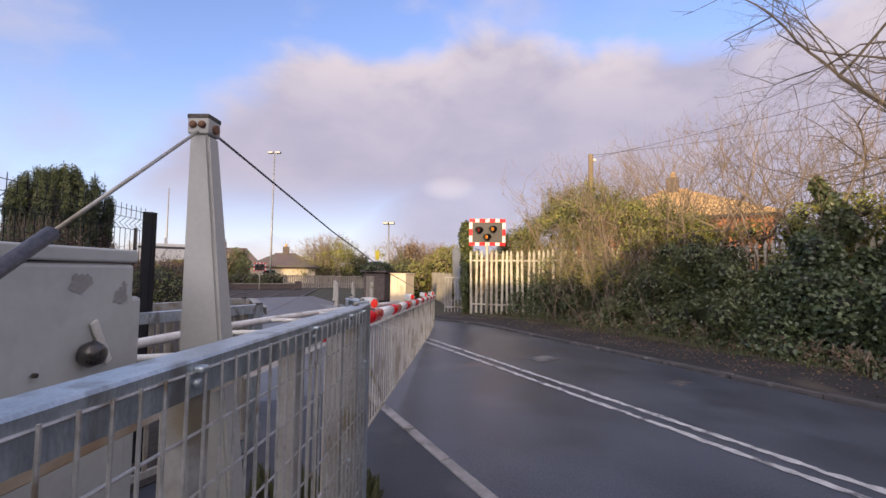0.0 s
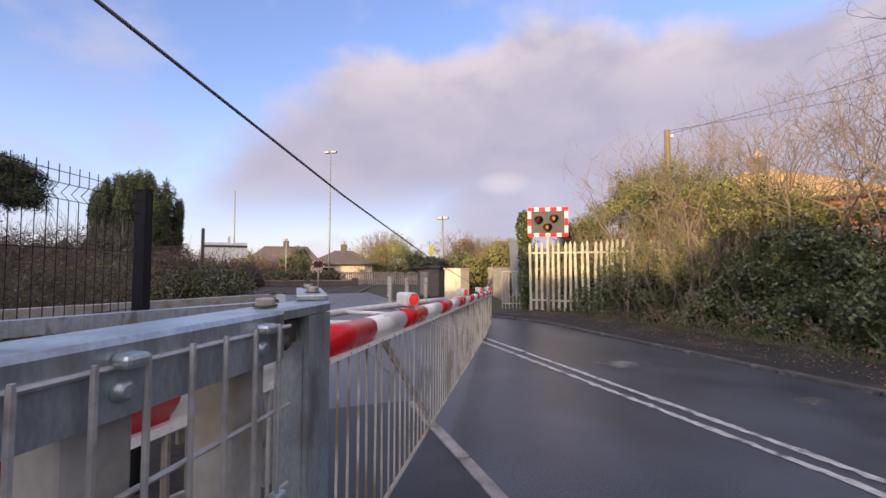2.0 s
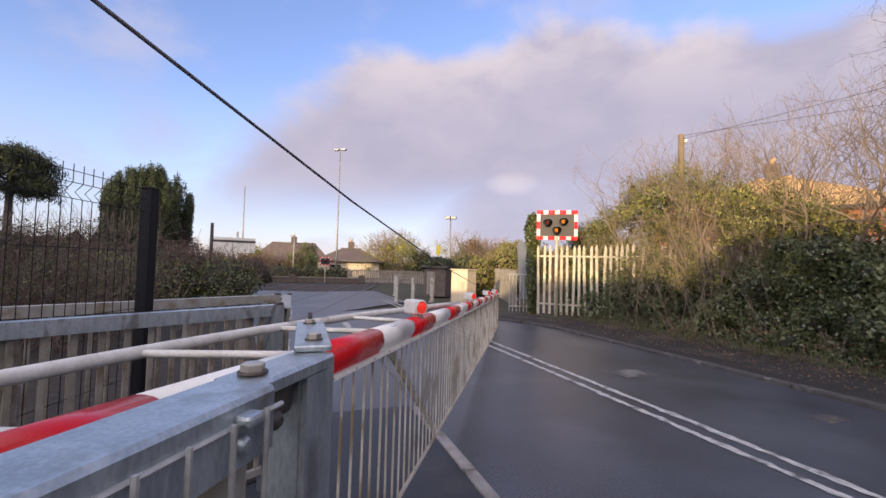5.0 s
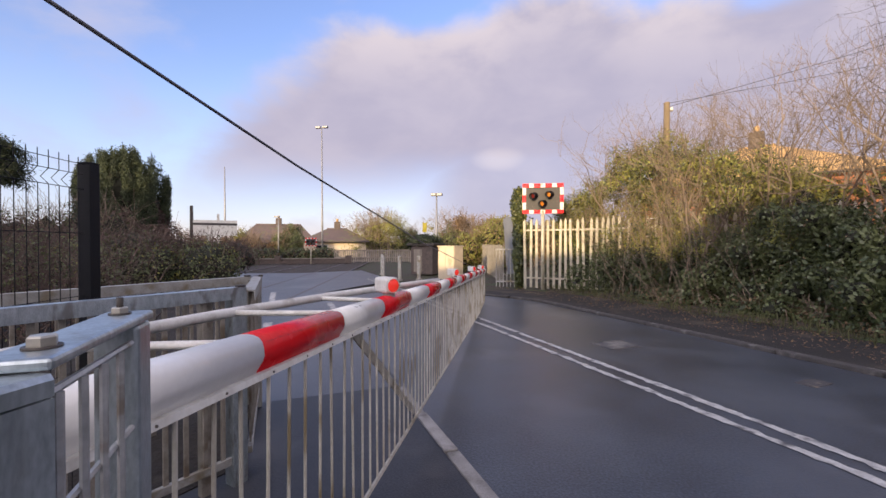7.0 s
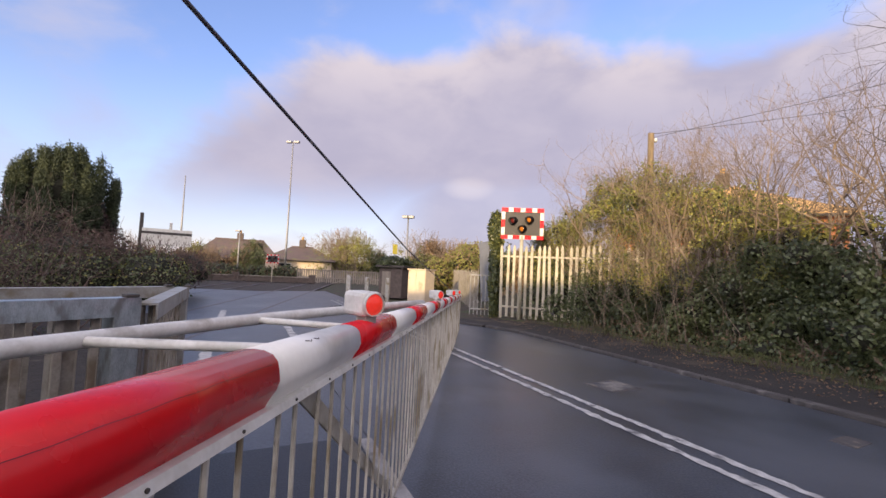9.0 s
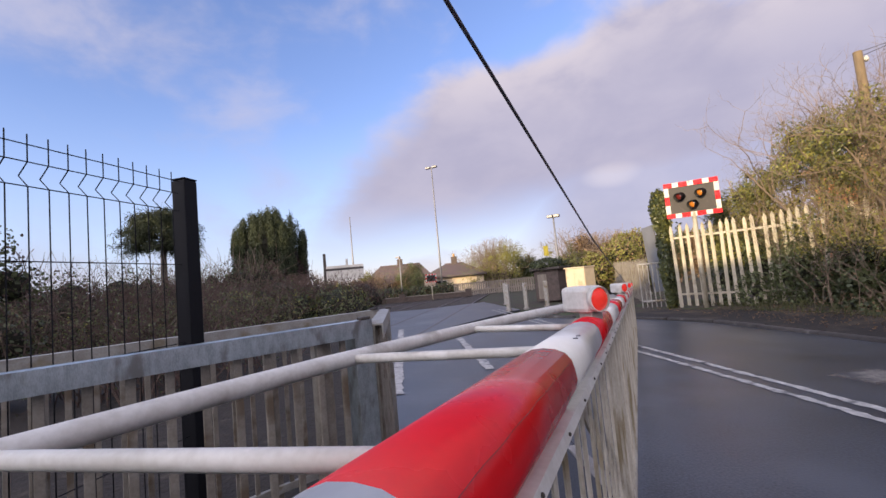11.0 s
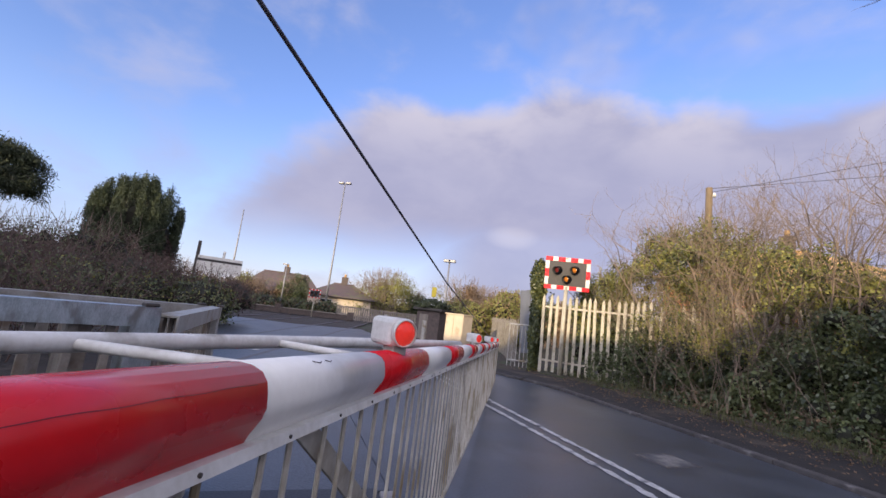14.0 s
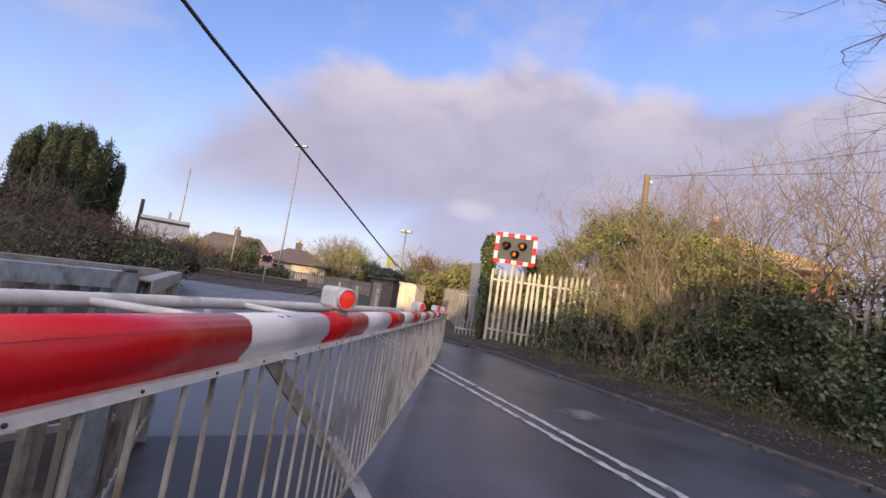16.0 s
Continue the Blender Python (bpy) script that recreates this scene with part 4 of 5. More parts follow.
# black post and bent-top mesh fence
FP = Vector((-1.86, 2.57, 0))
FD = Vector((0.22, -0.97, 0)).normalized()
fence = thing("mesh_fence", "dark welded mesh fence with bent tops on a black post", "fence")
yawf = math.degrees(math.atan2(-FD.x, FD.y))
part("post", box((-0.031, -0.031, 0.0), (0.031, 0.031, 1.635), 0.004, pose(FP.x, FP.y, 0, 0, 0, yawf)), "black", fence, "thick black steel post")
p2 = FP + FD * 2.6
part("post", box((-0.027, -0.027, 0.0), (0.027, 0.027, 1.635), 0.004, pose(p2.x, p2.y, 0, 0, 0, yawf)), "black", fence, "thick black steel post")
part("post_cap", box((-0.033, -0.033, 1.636), (0.033, 0.033, 1.643), 0.004, pose(FP.x, FP.y, 0, 0, 0, yawf)), "black", fence)
side = Vector((-FD.y, FD.x, 0))
first = None
for k in range(48):
    bm = bmesh.new()
    if first is None:
        add_tube(bm, [(0, 0, 0.1), (0, 0, 1.51), (0.035, 0, 1.545), (0.0, 0, 1.58), (0, 0, 1.66)], 0.0019, 5)
        first = part("upright_wire", bm, "black", fence)
        first.matrix_world = pose(FP.x + FD.x * 0.06, FP.y + FD.y * 0.06, 0, 0, 0, yawf)
    else:
        bm.free()
        o = new("upright_wire", first.data)
        o.parent = fence
        o.matrix_world = pose(FP.x + FD.x * (0.06 + 0.052 * k), FP.y + FD.y * (0.06 + 0.052 * k), 0, 0, 0, yawf)
for z in (0.3, 0.65, 1.0, 1.30, 1.51, 1.58, 1.63):
    part("cross_wire", tube([FP + Vector((0, 0, z)), p2 + Vector((0, 0, z))], 0.0019, 5), "black", fence)

# ---- railway ----
TD, TN = np.array([-0.276, 0.961]), np.array([0.961, 0.276])


def rails_at(s, w):
    p = np.array([-3.2, 4.0]) + s * TD + w * TN
    return (float(p[0]), float(p[1]))


tagged(obj("track_bed", sheet([rails_at(-30, 0.3), rails_at(4.3, 0.3), rails_at(4.3, -7.5), rails_at(-30, -7.5)], -0.055, -0.03), "ballast"), "grey brown railway ballast", "track bed", kind="structure")
tagged(obj("track_bed", sheet([rails_at(13, -0.3), rails_at(150, -0.3), rails_at(150, -7.5), rails_at(13, -7.5)], -0.055, -0.03), "ballast"), "grey brown railway ballast", "track bed", kind="structure")
for w in (-1.0, -4.4):
    track = thing("railway_track", "rusty running rails on sleepers in ballast", "railway track", "railway tracks")
    for dw in (-0.717, 0.717):
        a, b = rails_at(-25, w + dw), rails_at(140, w + dw)
        L = math.hypot(b[0] - a[0], b[1] - a[1])
        bm = prism([(-0.035, 0.0), (0.035, 0.0), (0.035, 0.03), (-0.035, 0.03)], 0, L)
        bm.transform(pose(a[0], a[1], -0.030, 0, 0, math.degrees(math.atan2(-TD[0], TD[1]))))
        part("rail", bm, "rail_steel", track)
    first = None
    for k in range(46):
        s = -22 + 0.65 * k
        if 3.8 < s < 13.5:
            continue
        c = rails_at(s, w)
        if first is None:
            first = part("sleeper", box((-1.25, -0.12, -0.03), (1.25, 0.12, -0.014), 0.003), "sleeper", track)
            o = first
        else:
            o = new("sleeper", first.data)
            o.parent = track
        o.location, o.rotation_euler = (c[0], c[1], 0), (0, 0, math.atan2(-TD[0], TD[1]))

# ---- crossing signal on the far side of the road ----
def wig_wag(at, lit=True, name="crossing_signal", label="red and white bordered crossing signal on a pale post"):
    sig = thing(name, label, "signal", at=at)
    part("post", tube([(0, 0, 0), (0, 0, 2.10)], 0.045, 12), "palisade", sig, "pale steel post")
    part("backboard", box((-0.44, -0.02, 2.10), (0.44, 0.005, 2.70), 0.004), "board", sig, "dark backboard")
    for z0, z1 in ((2.695, 2.80), (2.02, 2.115)):
        for k in range(7):
            x0 = -0.52 + (k // 2) * 0.29 + (k % 2) * 0.17
            part("border_block", box((x0, -0.036, z0), (x0 + (0.12 if k % 2 else 0.17), 0.0, z1), 0.002), "white_paint" if k % 2 else "red", sig)
    for x0, x1 in ((-0.52, -0.43), (0.43, 0.52)):
        for k in range(3):
            z0, z1 = 2.116 + k * 0.1928, 2.116 + (k + 1) * 0.1928
            part("border_block", box((x0, -0.036, z0), (x1, 0.0, z1), 0.002), "white_paint" if k % 2 == 0 else "red", sig)
    for x, z, m in ((-0.20, 2.49, "dark_lens"), (0.20, 2.52, "amber"), (0.03, 2.29, "amber")):
        lamp = part("lamp_hood", lathe([(0.085, 0.0), (0.085, 0.18), (0.080, 0.19), (0.077, 0.05)], 20, pose(x, -0.03, z, 100, 0, -30)), "black", sig, "round black lamp hood")
        part("lamp_lens", lathe([(0.076, 0.05), (0.07, 0.08), (0.03, 0.10)], 20, pose(x, -0.03, z, 100, 0, -30)), m, lamp, "round lamp lens")
    return sig


wig_wag(pose(0.655, 12.15, 0.02, 0, 0, 2))

# ---- palisade fence beside the signal ----
def palisade(a, b, top, label, base=0.08, pitch=0.152, steel="palisade"):
    a, b = Vector((*a, 0)), Vector((*b, 0))
    L = (b - a).length
    f = thing("palisade_fence", label, "fence", "palisade fences", at=Matrix.Translation(a) @ Matrix.Rotation(math.atan2((b - a).y, (b - a).x), 4, "Z"))
    for z in (base + 0.24, top - 0.33):
        part("cross_rail", box((0, 0.012, z), (L, 0.052, z + 0.045), 0.003), steel, f)
    first = None
    h = top - base
    for k in range(int(L / pitch) + 1):
        x = 0.03 + k * pitch
        if first is None:
            bm = bmesh.new()
            out = [(-0.034, 0), (0.034, 0), (0.034, h - 0.09), (0.0, h), (-0.034, h - 0.09)]
            fr, bk = [bm.verts.new((px, -0.006 + 0.008 * (1 - abs(px) / 0.034), pz)) for px, pz in out], [bm.verts.new((px, 0.004 + 0.006 * (1 - abs(px) / 0.034), pz)) for px, pz in out]
            bm.faces.new(fr), bm.faces.new(bk[::-1])
            for i in range(5):
                bm.faces.new((fr[i], bk[i], bk[(i + 1) % 5], fr[(i + 1) % 5]))
            bmesh.ops.recalc_face_normals(bm, faces=bm.faces)
            first = part("pale", bm, steel, f)
            o = first
        else:
            o = new("pale", first.data)
            o.parent = f
        o.location = (x, 0, base + 0.012 * mrng.normal())
        o.rotation_euler = (0, radians(0.5 * mrng.normal()), 0)
    for k in range(int(L / 2.75) + 1):
        part("fence_post", box((2.75 * k - 0.03, 0.055, 0), (2.75 * k + 0.03, 0.12, top - 0.2), 0.004), steel, f)
    return f


palisade((0.18, 12.52), (2.15, 11.98), 1.93, "sunlit steel palisade fence with ivy growing through it")
palisade((2.19, 11.96), (4.60, 10.75), 1.95, "steel palisade fence half hidden in scrub")
palisade((4.68, 10.70), (8.6, 6.0), 2.0, "steel palisade fence behind the hedge")
palisade((-1.9, 21.0), (-0.42, 13.6), 1.25, "dull brown palisade fence running away along the railway", steel="worn_bar")

# pedestrian guard rail and leaning grey sheet beside the palisade
rail = thing("pedestrian_rail", "grey tubular pedestrian guard rail with upright bars", "railing", at=pose(-0.62, 12.9, 0.05, 0, 0, -86))
for z in (0.15, 1.05):
    part("rail_tube", tube([(0, 0, z), (0, 0.75, z)], 0.022, 8), "galv_dull", rail)
for k in range(8):
    part("upright", tube([(0, 0.02 + 0.10 * k, 0.0), (0, 0.02 + 0.10 * k, 1.05)], 0.013, 6), "galv_dull", rail)
part("sheet_panel", box((-0.28, -0.02, 0.3), (0.14, 0.02, 1.95), 0.01, pose(-0.12, 13.2, 0.1, 0, -6, -50)), "sheet", thing("leaning_panel", "leaning grey metal sheet panel", "panel"))

# ---- beyond the boom: cabinets, posts, hut ----
cab = thing("lineside_cabinet", "sunlit beige lineside cabinet with stained doors", "cabinet", at=pose(-2.45, 15.9, 0, 0, 0, -30))
part("body", box((-0.38, -0.25, 0.0), (0.38, 0.25, 1.16), 0.01), "beige", cab)
for x in (-0.19, 0.19):
    part("door", box((x - 0.17, -0.268, 0.08), (x + 0.17, -0.252, 1.10), 0.004), "beige", cab)
part("lid", box((-0.41, -0.29, 1.161), (0.41, 0.28, 1.20), 0.008), "beige", cab)
hut = thing("relay_hut", "dark brick hut with an ivy covered flat roof", "hut", at=pose(-3.95, 18.5, 0, 0, 0, -12))
part("wall", box((-0.50, -0.5, 0), (0.50, 0.5, 1.2), 0.02), "brick", hut)
part("roof", box((-0.62, -0.62, 1.2), (0.62, 0.62, 1.30), 0.02), "cap", hut, "dark flat roof slab")
part("door", box((-0.36, -0.525, 0.1), (0.02, -0.505, 1.05), 0.01), "timber", hut)
pts, nn = blob_points([(-4.05, 18.5, 1.40, 0.75, 0.7, 0.28), (-4.45, 18.6, 1.25, 0.4, 0.4, 0.3)], 3200, RNG)
leaf_mesh("roof_ivy", pts, nn, 0.09, "ivy", None)
tagged(bpy.data.objects["roof_ivy"], "ivy sprawling over the hut roof", "ivy", kind="stuff")
for x, y in ((-4.55, 14.6), (-4.05, 14.9), (-3.45, 15.2), (-5.6, 17.5)):
    p = thing("marker_post", "short pale grey marker post", "post", "marker posts", at=pose(x, y, 0))
    part("shaft", box((-0.06, -0.06, 0.0), (0.06, 0.06, 0.85), 0.015), "galv_dull", p)
    part("foot", box((-0.09, -0.09, 0.0), (0.09, 0.09, 0.06), 0.01), "kerb", p)
ysign = thing("yellow_sign", "small yellow sign on a thin post", "sign", at=pose(-4.25, 19.4, 0))
part("post", tube([(0, 0, 0), (0, 0, 2.2)], 0.025, 8), "lampgrey", ysign)
part("plate", box((-0.10, -0.03, 1.80), (0.10, -0.026, 2.22), 0.004), "yellow", ysign, "yellow plate")

# lamp columns
def column(x, y, h, heads, label):
    c = thing("lamp_column", label, "street lamp", "lamp columns", at=pose(x, y, 0))
    part("column", tube([(0, 0, 0), (0, 0, h * 0.3), (0, 0, h)], [0.09, 0.075, 0.045], 10), "lampgrey", c)
    part("arm", tube([(-heads, 0, h), (heads, 0, h)], 0.03, 6), "lampgrey", c)
    for s in (-1, 1):
        part("lamp_head", box((s * heads - 0.22, -0.14, h - 0.05), (s * heads + 0.22, 0.14, h + 0.12), 0.03), "lampgrey", c, "grey floodlight head")


column(-16.5, 33.6, 11.0, 0.32, "tall grey floodlight column with two heads")
column(-5.3, 26.9, 4.35, 0.15, "short pale lamp column")
lp = thing("lamp_column", "slim grey street lamp", "street lamp", "lamp columns", at=pose(-19.4, 31.8, 0))
part("column", tube([(0, 0, 0), (0, 0, 3.5)], [0.07, 0.04], 8), "lampgrey", lp)
part("lamp_head", box((-0.35, -0.08, 3.46), (0.06, 0.08, 3.58), 0.02), "lampgrey", lp)
pole = thing("radio_mast", "thin dark radio mast", "mast", at=pose(-23.5, 30.8, 0))
part("shaft", tube([(0, 0, 0), (0, 0, 7.5)], [0.09, 0.035], 8), "lampgrey", pole)
pole = thing("telegraph_pole", "short dark wooden post", "post", at=pose(-15.3, 18.2, 0))
part("shaft", tube([(0, 0, 0), (0, 0, 3.1)], [0.09, 0.07], 8), "bark", pole)

lsign = thing("station_sign", "white board with a dark band on two posts", "sign", at=pose(-13.1, 17.1, 0, 0, 0, 38))
part("plate", box((-0.85, -0.03, 1.65), (0.85, 0.0, 2.32), 0.01), "white_paint", lsign)
part("band", box((-0.85, -0.036, 2.10), (0.85, -0.031, 2.20), 0.0), "board", lsign, "dark band of unreadable writing")
for x in (-0.3, 0.1):
    part("post", box((x - 0.05, -0.02, 0), (x + 0.05, 0.06, 2.6 if x > 0 else 2.3), 0.01), "white_paint", lsign)

# the signal on the other side of the tracks
far = wig_wag(pose(-13.3, 25.8, -0.22, 0, 0, 24) @ Matrix.Scale(0.68, 4), label="far crossing signal with red and white border seen across the tracks")

# far barrier and fences across the tracks
fb = thing("garden_wall", "low dark brick garden wall beyond the crossing", "wall", at=pose(-19.5, 23.6, 0, 0, 0, -66))
part("wall", box((-0.10, 0, 0.0), (0.10, 9.0, 0.32), 0.02), "brick", fb)
part("coping", box((-0.14, -0.05, 0.321), (0.14, 9.05, 0.37), 0.02), "timber", fb, "worn stone coping")
for y in (0.0, 4.4, 8.8):
    part("pier", box((-0.17, y - 0.1, 0.0), (0.17, y + 0.3, 0.52), 0.02), "brick", fb)
tf = thing("timber_fence", "grey paled timber fence in front of the bungalow", "fence", at=pose(-13.2, 29.0, 0, 0, 0, -78))
first = None
for k in range(44):
    if first is None:
        first = part("pale", box((-0.012, -0.05, 0), (0.012, 0.05, 0.88), 0.004), "timber", tf)
        o = first
    else:
        o = new("pale", first.data)
        o.parent = tf
    o.location = (0, k * 0.15, 0.02 * mrng.normal())
for z in (0.3, 0.8):
    part("fence_rail", box((0.012, 0, z), (0.05, 6.6, z + 0.07), 0.004), "timber", tf)


# ---- houses ----
def house(name, at, w, d, h, roof, wall_mat, roof_mat, label, hip=1.0, windows=()):
    hs = thing(name, label, "house", at=at)
    part("wall", box((-w / 2, 0, 0), (w / 2, d, h), 0.0), wall_mat, hs)
    bm = bmesh.new()
    e = 0.35
    lo = [bm.verts.new(p) for p in ((-w / 2 - e, -e, h), (w / 2 + e, -e, h), (w / 2 + e, d + e, h), (-w / 2 - e, d + e, h))]
    lo2 = [bm.verts.new((v.co.x, v.co.y, h - 0.12)) for v in lo]
    r0, r1 = bm.verts.new((-w / 2 + hip, d / 2, h + roof)), bm.verts.new((w / 2 - hip, d / 2, h + roof))
    for q in ((lo[0], lo[1], r1, r0), (lo[1], lo[2], r1), (lo[2], lo[3], r0, r1), (lo[3], lo[0], r0), lo2[::-1]):
        bm.faces.new(q)
    for k in range(4):
        bm.faces.new((lo[k], lo2[k], lo2[(k + 1) % 4], lo[(k + 1) % 4]))
    bmesh.ops.recalc_face_normals(bm, faces=bm.faces)
    rf = part("roof", bm, roof_mat, hs)
    part("ridge", tube([(-w / 2 + hip, d / 2, h + roof), (w / 2 - hip, d / 2, h + roof)], 0.09, 6), roof_mat, rf)
    part("gutter", tube([(-w / 2 - e, -e - 0.05, h - 0.1), (w / 2 + e, -e - 0.05, h - 0.1)], 0.06, 6), "cap", rf)
    chim = part("chimney", box((-0.3, d / 2 - 0.25, h + roof * 0.5), (0.3, d / 2 + 0.25, h + roof + 0.7), 0.02), "brick", rf)
    part("chimney_pot", lathe([(0.13, h + roof + 0.7), (0.10, h + roof + 1.0)], 10, Matrix.Translation((0, d / 2, 0))), "warm_roof", chim)
    for x, z, ww, hh in windows:
        win = part("window", box((x - ww / 2 - 0.06, -0.05, z - 0.06), (x + ww / 2 + 0.06, -0.002, z + hh + 0.06), 0.0), "white_paint", hs, "white framed window")
        part("pane", box((x - ww / 2, -0.058, z), (x + ww / 2, -0.052, z + hh)), "window", win)
        part("sill", box((x - ww / 2 - 0.12, -0.14, z - 0.12), (x + ww / 2 + 0.12, -0.02, z - 0.062)), "white_paint", win)


house("bungalow", pose(-17.2, 37.5, 0, 0, 0, 22), 5.6, 7, 1.60, 1.25, "render", "tiles", "pale rendered bungalow with a hipped brown tiled roof", 1.8, ((-1.2, 0.4, 1.0, 0.8),))
house("gabled_house", pose(-25.2, 40.5, 0, 0, 0, 28), 7.5, 7, 1.5, 2.0, "brick", "tiles", "brown tiled house half hidden by trees", 1.4, ((-1.4, 0.4, 1.0, 0.8), (1.6, 0.4, 1.0, 0.8)))
house("sunlit_house", pose(8.9, 19.9, 0, 0, 0, -30), 8.0, 8, 3.9, 1.9, "warm_brick", "warm_roof", "house with an orange sunlit tiled roof behind the scrub", 3.3, ((-3, 1.2, 1.3, 1.2), (2.5, 1.2, 1.3, 1.2)))
# unseen houses, added only to block the low sun; ridge heights set the shadow line
house("unseen_shade_house", pose(-7.2, -15.5, 0, 0, 0, 0), 8.0, 7, 2.9, 2.0, "brick", "tiles", "unseen low brick house added behind the walk to cast shade", 0.4, ((-2, 0.9, 1.4, 1.1), (2, 0.9, 1.4, 1.1)))
house("unseen_shade_house", pose(7.2, -15.5, 0, 0, 0, 0), 20, 7, 3.2, 2.4, "render", "tiles", "unseen rendered house added behind the walk to shade the road", 0.4, ((-6, 0.9, 1.4, 1.1), (0, 0.9, 1.4, 1.1), (6, 0.9, 1.4, 1.1)))
house("unseen_shade_house", pose(-27.0, -15.5, 0, 0, 0, 0), 30, 8, 5.0, 3.0, "brick", "tiles", "unseen tall brick house added behind the walk to cast shade", 0.6, ((-8, 0.9, 1.4, 1.1), (0, 0.9, 1.4, 1.1), (8, 0.9, 1.4, 1.1), (-4, 3.3, 1.2, 1.1), (4, 3.3, 1.2, 1.1)))

# wooden pole and overhead wires
wp = thing("utility_pole", "sunlit wooden utility pole in the scrub", "utility pole", at=pose(3.36, 11.3, 0))
part("shaft", tube([(0, 0, 0), (0.0, 0, 4.45)], [0.085, 0.065], 12), "wood_pole", wp)
part("insulator", lathe([(0.03, 0), (0.04, 0.04), (0.02, 0.10)], 10, Matrix.Translation((0.1, 0, 4.25))), "white_paint", wp)
for k, (z0, z1, x1, y1) in enumerate(((4.3, 5.5, 14.0, 3.0), (4.38, 4.9, 14.0, 6.5))):
    pts = [(3.36 + (x1 - 3.36) * q / 14, 11.1 + (y1 - 11.1) * q / 14, z0 + (z1 - z0) * q / 14 - 0.5 * (q / 14) * (1 - q / 14)) for q in range(15)]
    tagged(obj("overhead_wire", tube(pts, 0.0065, 5), "rope"), "thin dark overhead wire", "wire")


# ---- growth ----
def hedge(name, blobs, n, size, leaf, label, stems=0, wide=0.7, scale=0.74, extra=None, shell=0.35):
    h = tagged(new(name), label, "hedge")
    rng = np.random.default_rng(len(bpy.data.objects))
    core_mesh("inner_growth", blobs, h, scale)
    p, nn = blob_points(blobs, n, rng, shell)
    keep = p[:, 2] > 0.02
    leaf_mesh("foliage", p[keep], nn[keep], size, leaf, h, wide=wide, rng=rng)
    if extra:
        mt, cnt, sz = extra
        p, nn = blob_points(blobs, cnt, rng, 0.25, 0.35)
        keep = p[:, 2] > 0.02
        leaf_mesh("mixed_foliage", p[keep], nn[keep], sz, mt, h, rng=rng)
    if stems:
        segs = []
        for _ in range(stems):
            b = blobs[rng.integers(len(blobs))]
            x, y = b[0] + b[3] * 0.8 * rng.normal() * 0.5, b[1] + b[4] * 0.8 * rng.normal() * 0.5
            branch(segs, (x, y, max(0.05, b[2] - b[5] * 0.5)), (0.2 * rng.normal(), 0.2 * rng.normal(), 1), b[5] * 1.15, 0.012, 1, rng, 0.35, (1, 2), 0.5, 0.6)
        stick_mesh("stem_mass", segs, "twig", h, "thin bare stems")
    return h


def along(pts, n):
    out, L = [], [math.dist(a, b) for a, b in zip(pts, pts[1:])]
    for k in range(n):
        d = sum(L) * (k + 0.5) / n
        for a, b, l in zip(pts, pts[1:], L):
            if d <= l:
                out.append((a[0] + (b[0] - a[0]) * d / l, a[1] + (b[1] - a[1]) * d / l))
                break
            d -= l
    return out


hr = np.random.default_rng(21)
# dark ivy and laurel hedge along the far footway
line = [(2.75, 11.75), (3.65, 10.1), (4.55, 8.75), (4.95, 7.45), (5.55, 6.5), (5.75, 5.8), (6.8, 3.9), (8.2, 1.2), (9.6, -2.0)]


def clumps(pts, n, zmin, zmax, r, out, rng):
    """Small uneven clumps scattered along a line of growth."""
    got = []
    for _ in range(n):
        x, y = pts[rng.integers(len(pts))]
        q = rng.random()
        rr = r * (0.6 + 0.8 * rng.random())
        got.append((x + out * RN[0] * rng.normal() + 0.25 * rng.normal(), y + out * RN[1] * rng.normal() + 0.25 * rng.normal(), zmin + (zmax - zmin) * q, rr, rr, rr * (0.8 + 0.5 * rng.random())))
    return got


fine = along(line, 120)
TOPS = ((12.0, 1.0), (10.6, 1.25), (9.6, 1.7), (8.9, 2.05), (8.2, 1.85), (7.75, 1.35), (7.35, 1.40), (7.0, 1.70), (6.2, 1.75), (5.2, 1.55), (-3.0, 1.6))


def hedge_top(y):
    for (y1, z1), (y0, z0) in zip(TOPS, TOPS[1:]):
        if y >= y0:
            return z0 + (z1 - z0) * min(1.0, (y - y0) / (y1 - y0))
    return TOPS[-1][1]


def hedge_clumps(pts, n, r, rng, low=0.0, high=1.0):
    """Uneven clumps that lean back from the footway as they rise."""
    got = []
    for _ in range(n):
        x, y = pts[rng.integers(len(pts))]
        z = hedge_top(y) * (low + (high - low) * rng.random()) * (0.92 + 0.16 * rng.random())
        w = 0.42 * z - 0.22 + 0.24 * rng.normal()
        rr = r * (0.5 + 0.9 * rng.random())
        got.append((x + RN[0] * w, y + RN[1] * w, max(0.05, z - 0.6 * rr), rr, rr, rr * (0.6 + 0.5 * rng.random())))
    return got


ivy_end = [p for p in fine if p[1] > 9.9]
ivy_mid = [p for p in fine if 7.4 < p[1] <= 9.9]
dark_end = [p for p in fine if p[1] <= 7.4]
spine = lambda pts, step: [(x + RN[0] * 0.35, y + RN[1] * 0.35, 0.42 * hedge_top(y), 0.42, 0.42, 0.40 * hedge_top(y)) for x, y in pts[::step]]
hedge("roadside_hedge", spine(ivy_end, 4) + hedge_clumps(ivy_end, 80, 0.22, hr), 26000, 0.072, "ivy", "mixed ivy and bramble hedge with bare stems in it", 22, scale=0.5, extra=("dry", 2600, 0.05))
hedge("roadside_hedge", spine(ivy_mid, 4) + hedge_clumps(ivy_mid, 90, 0.27, hr), 44000, 0.064, "ivy", "dark green ivy hedge beside the footway", 14, scale=0.55, extra=("dry", 1600, 0.05))
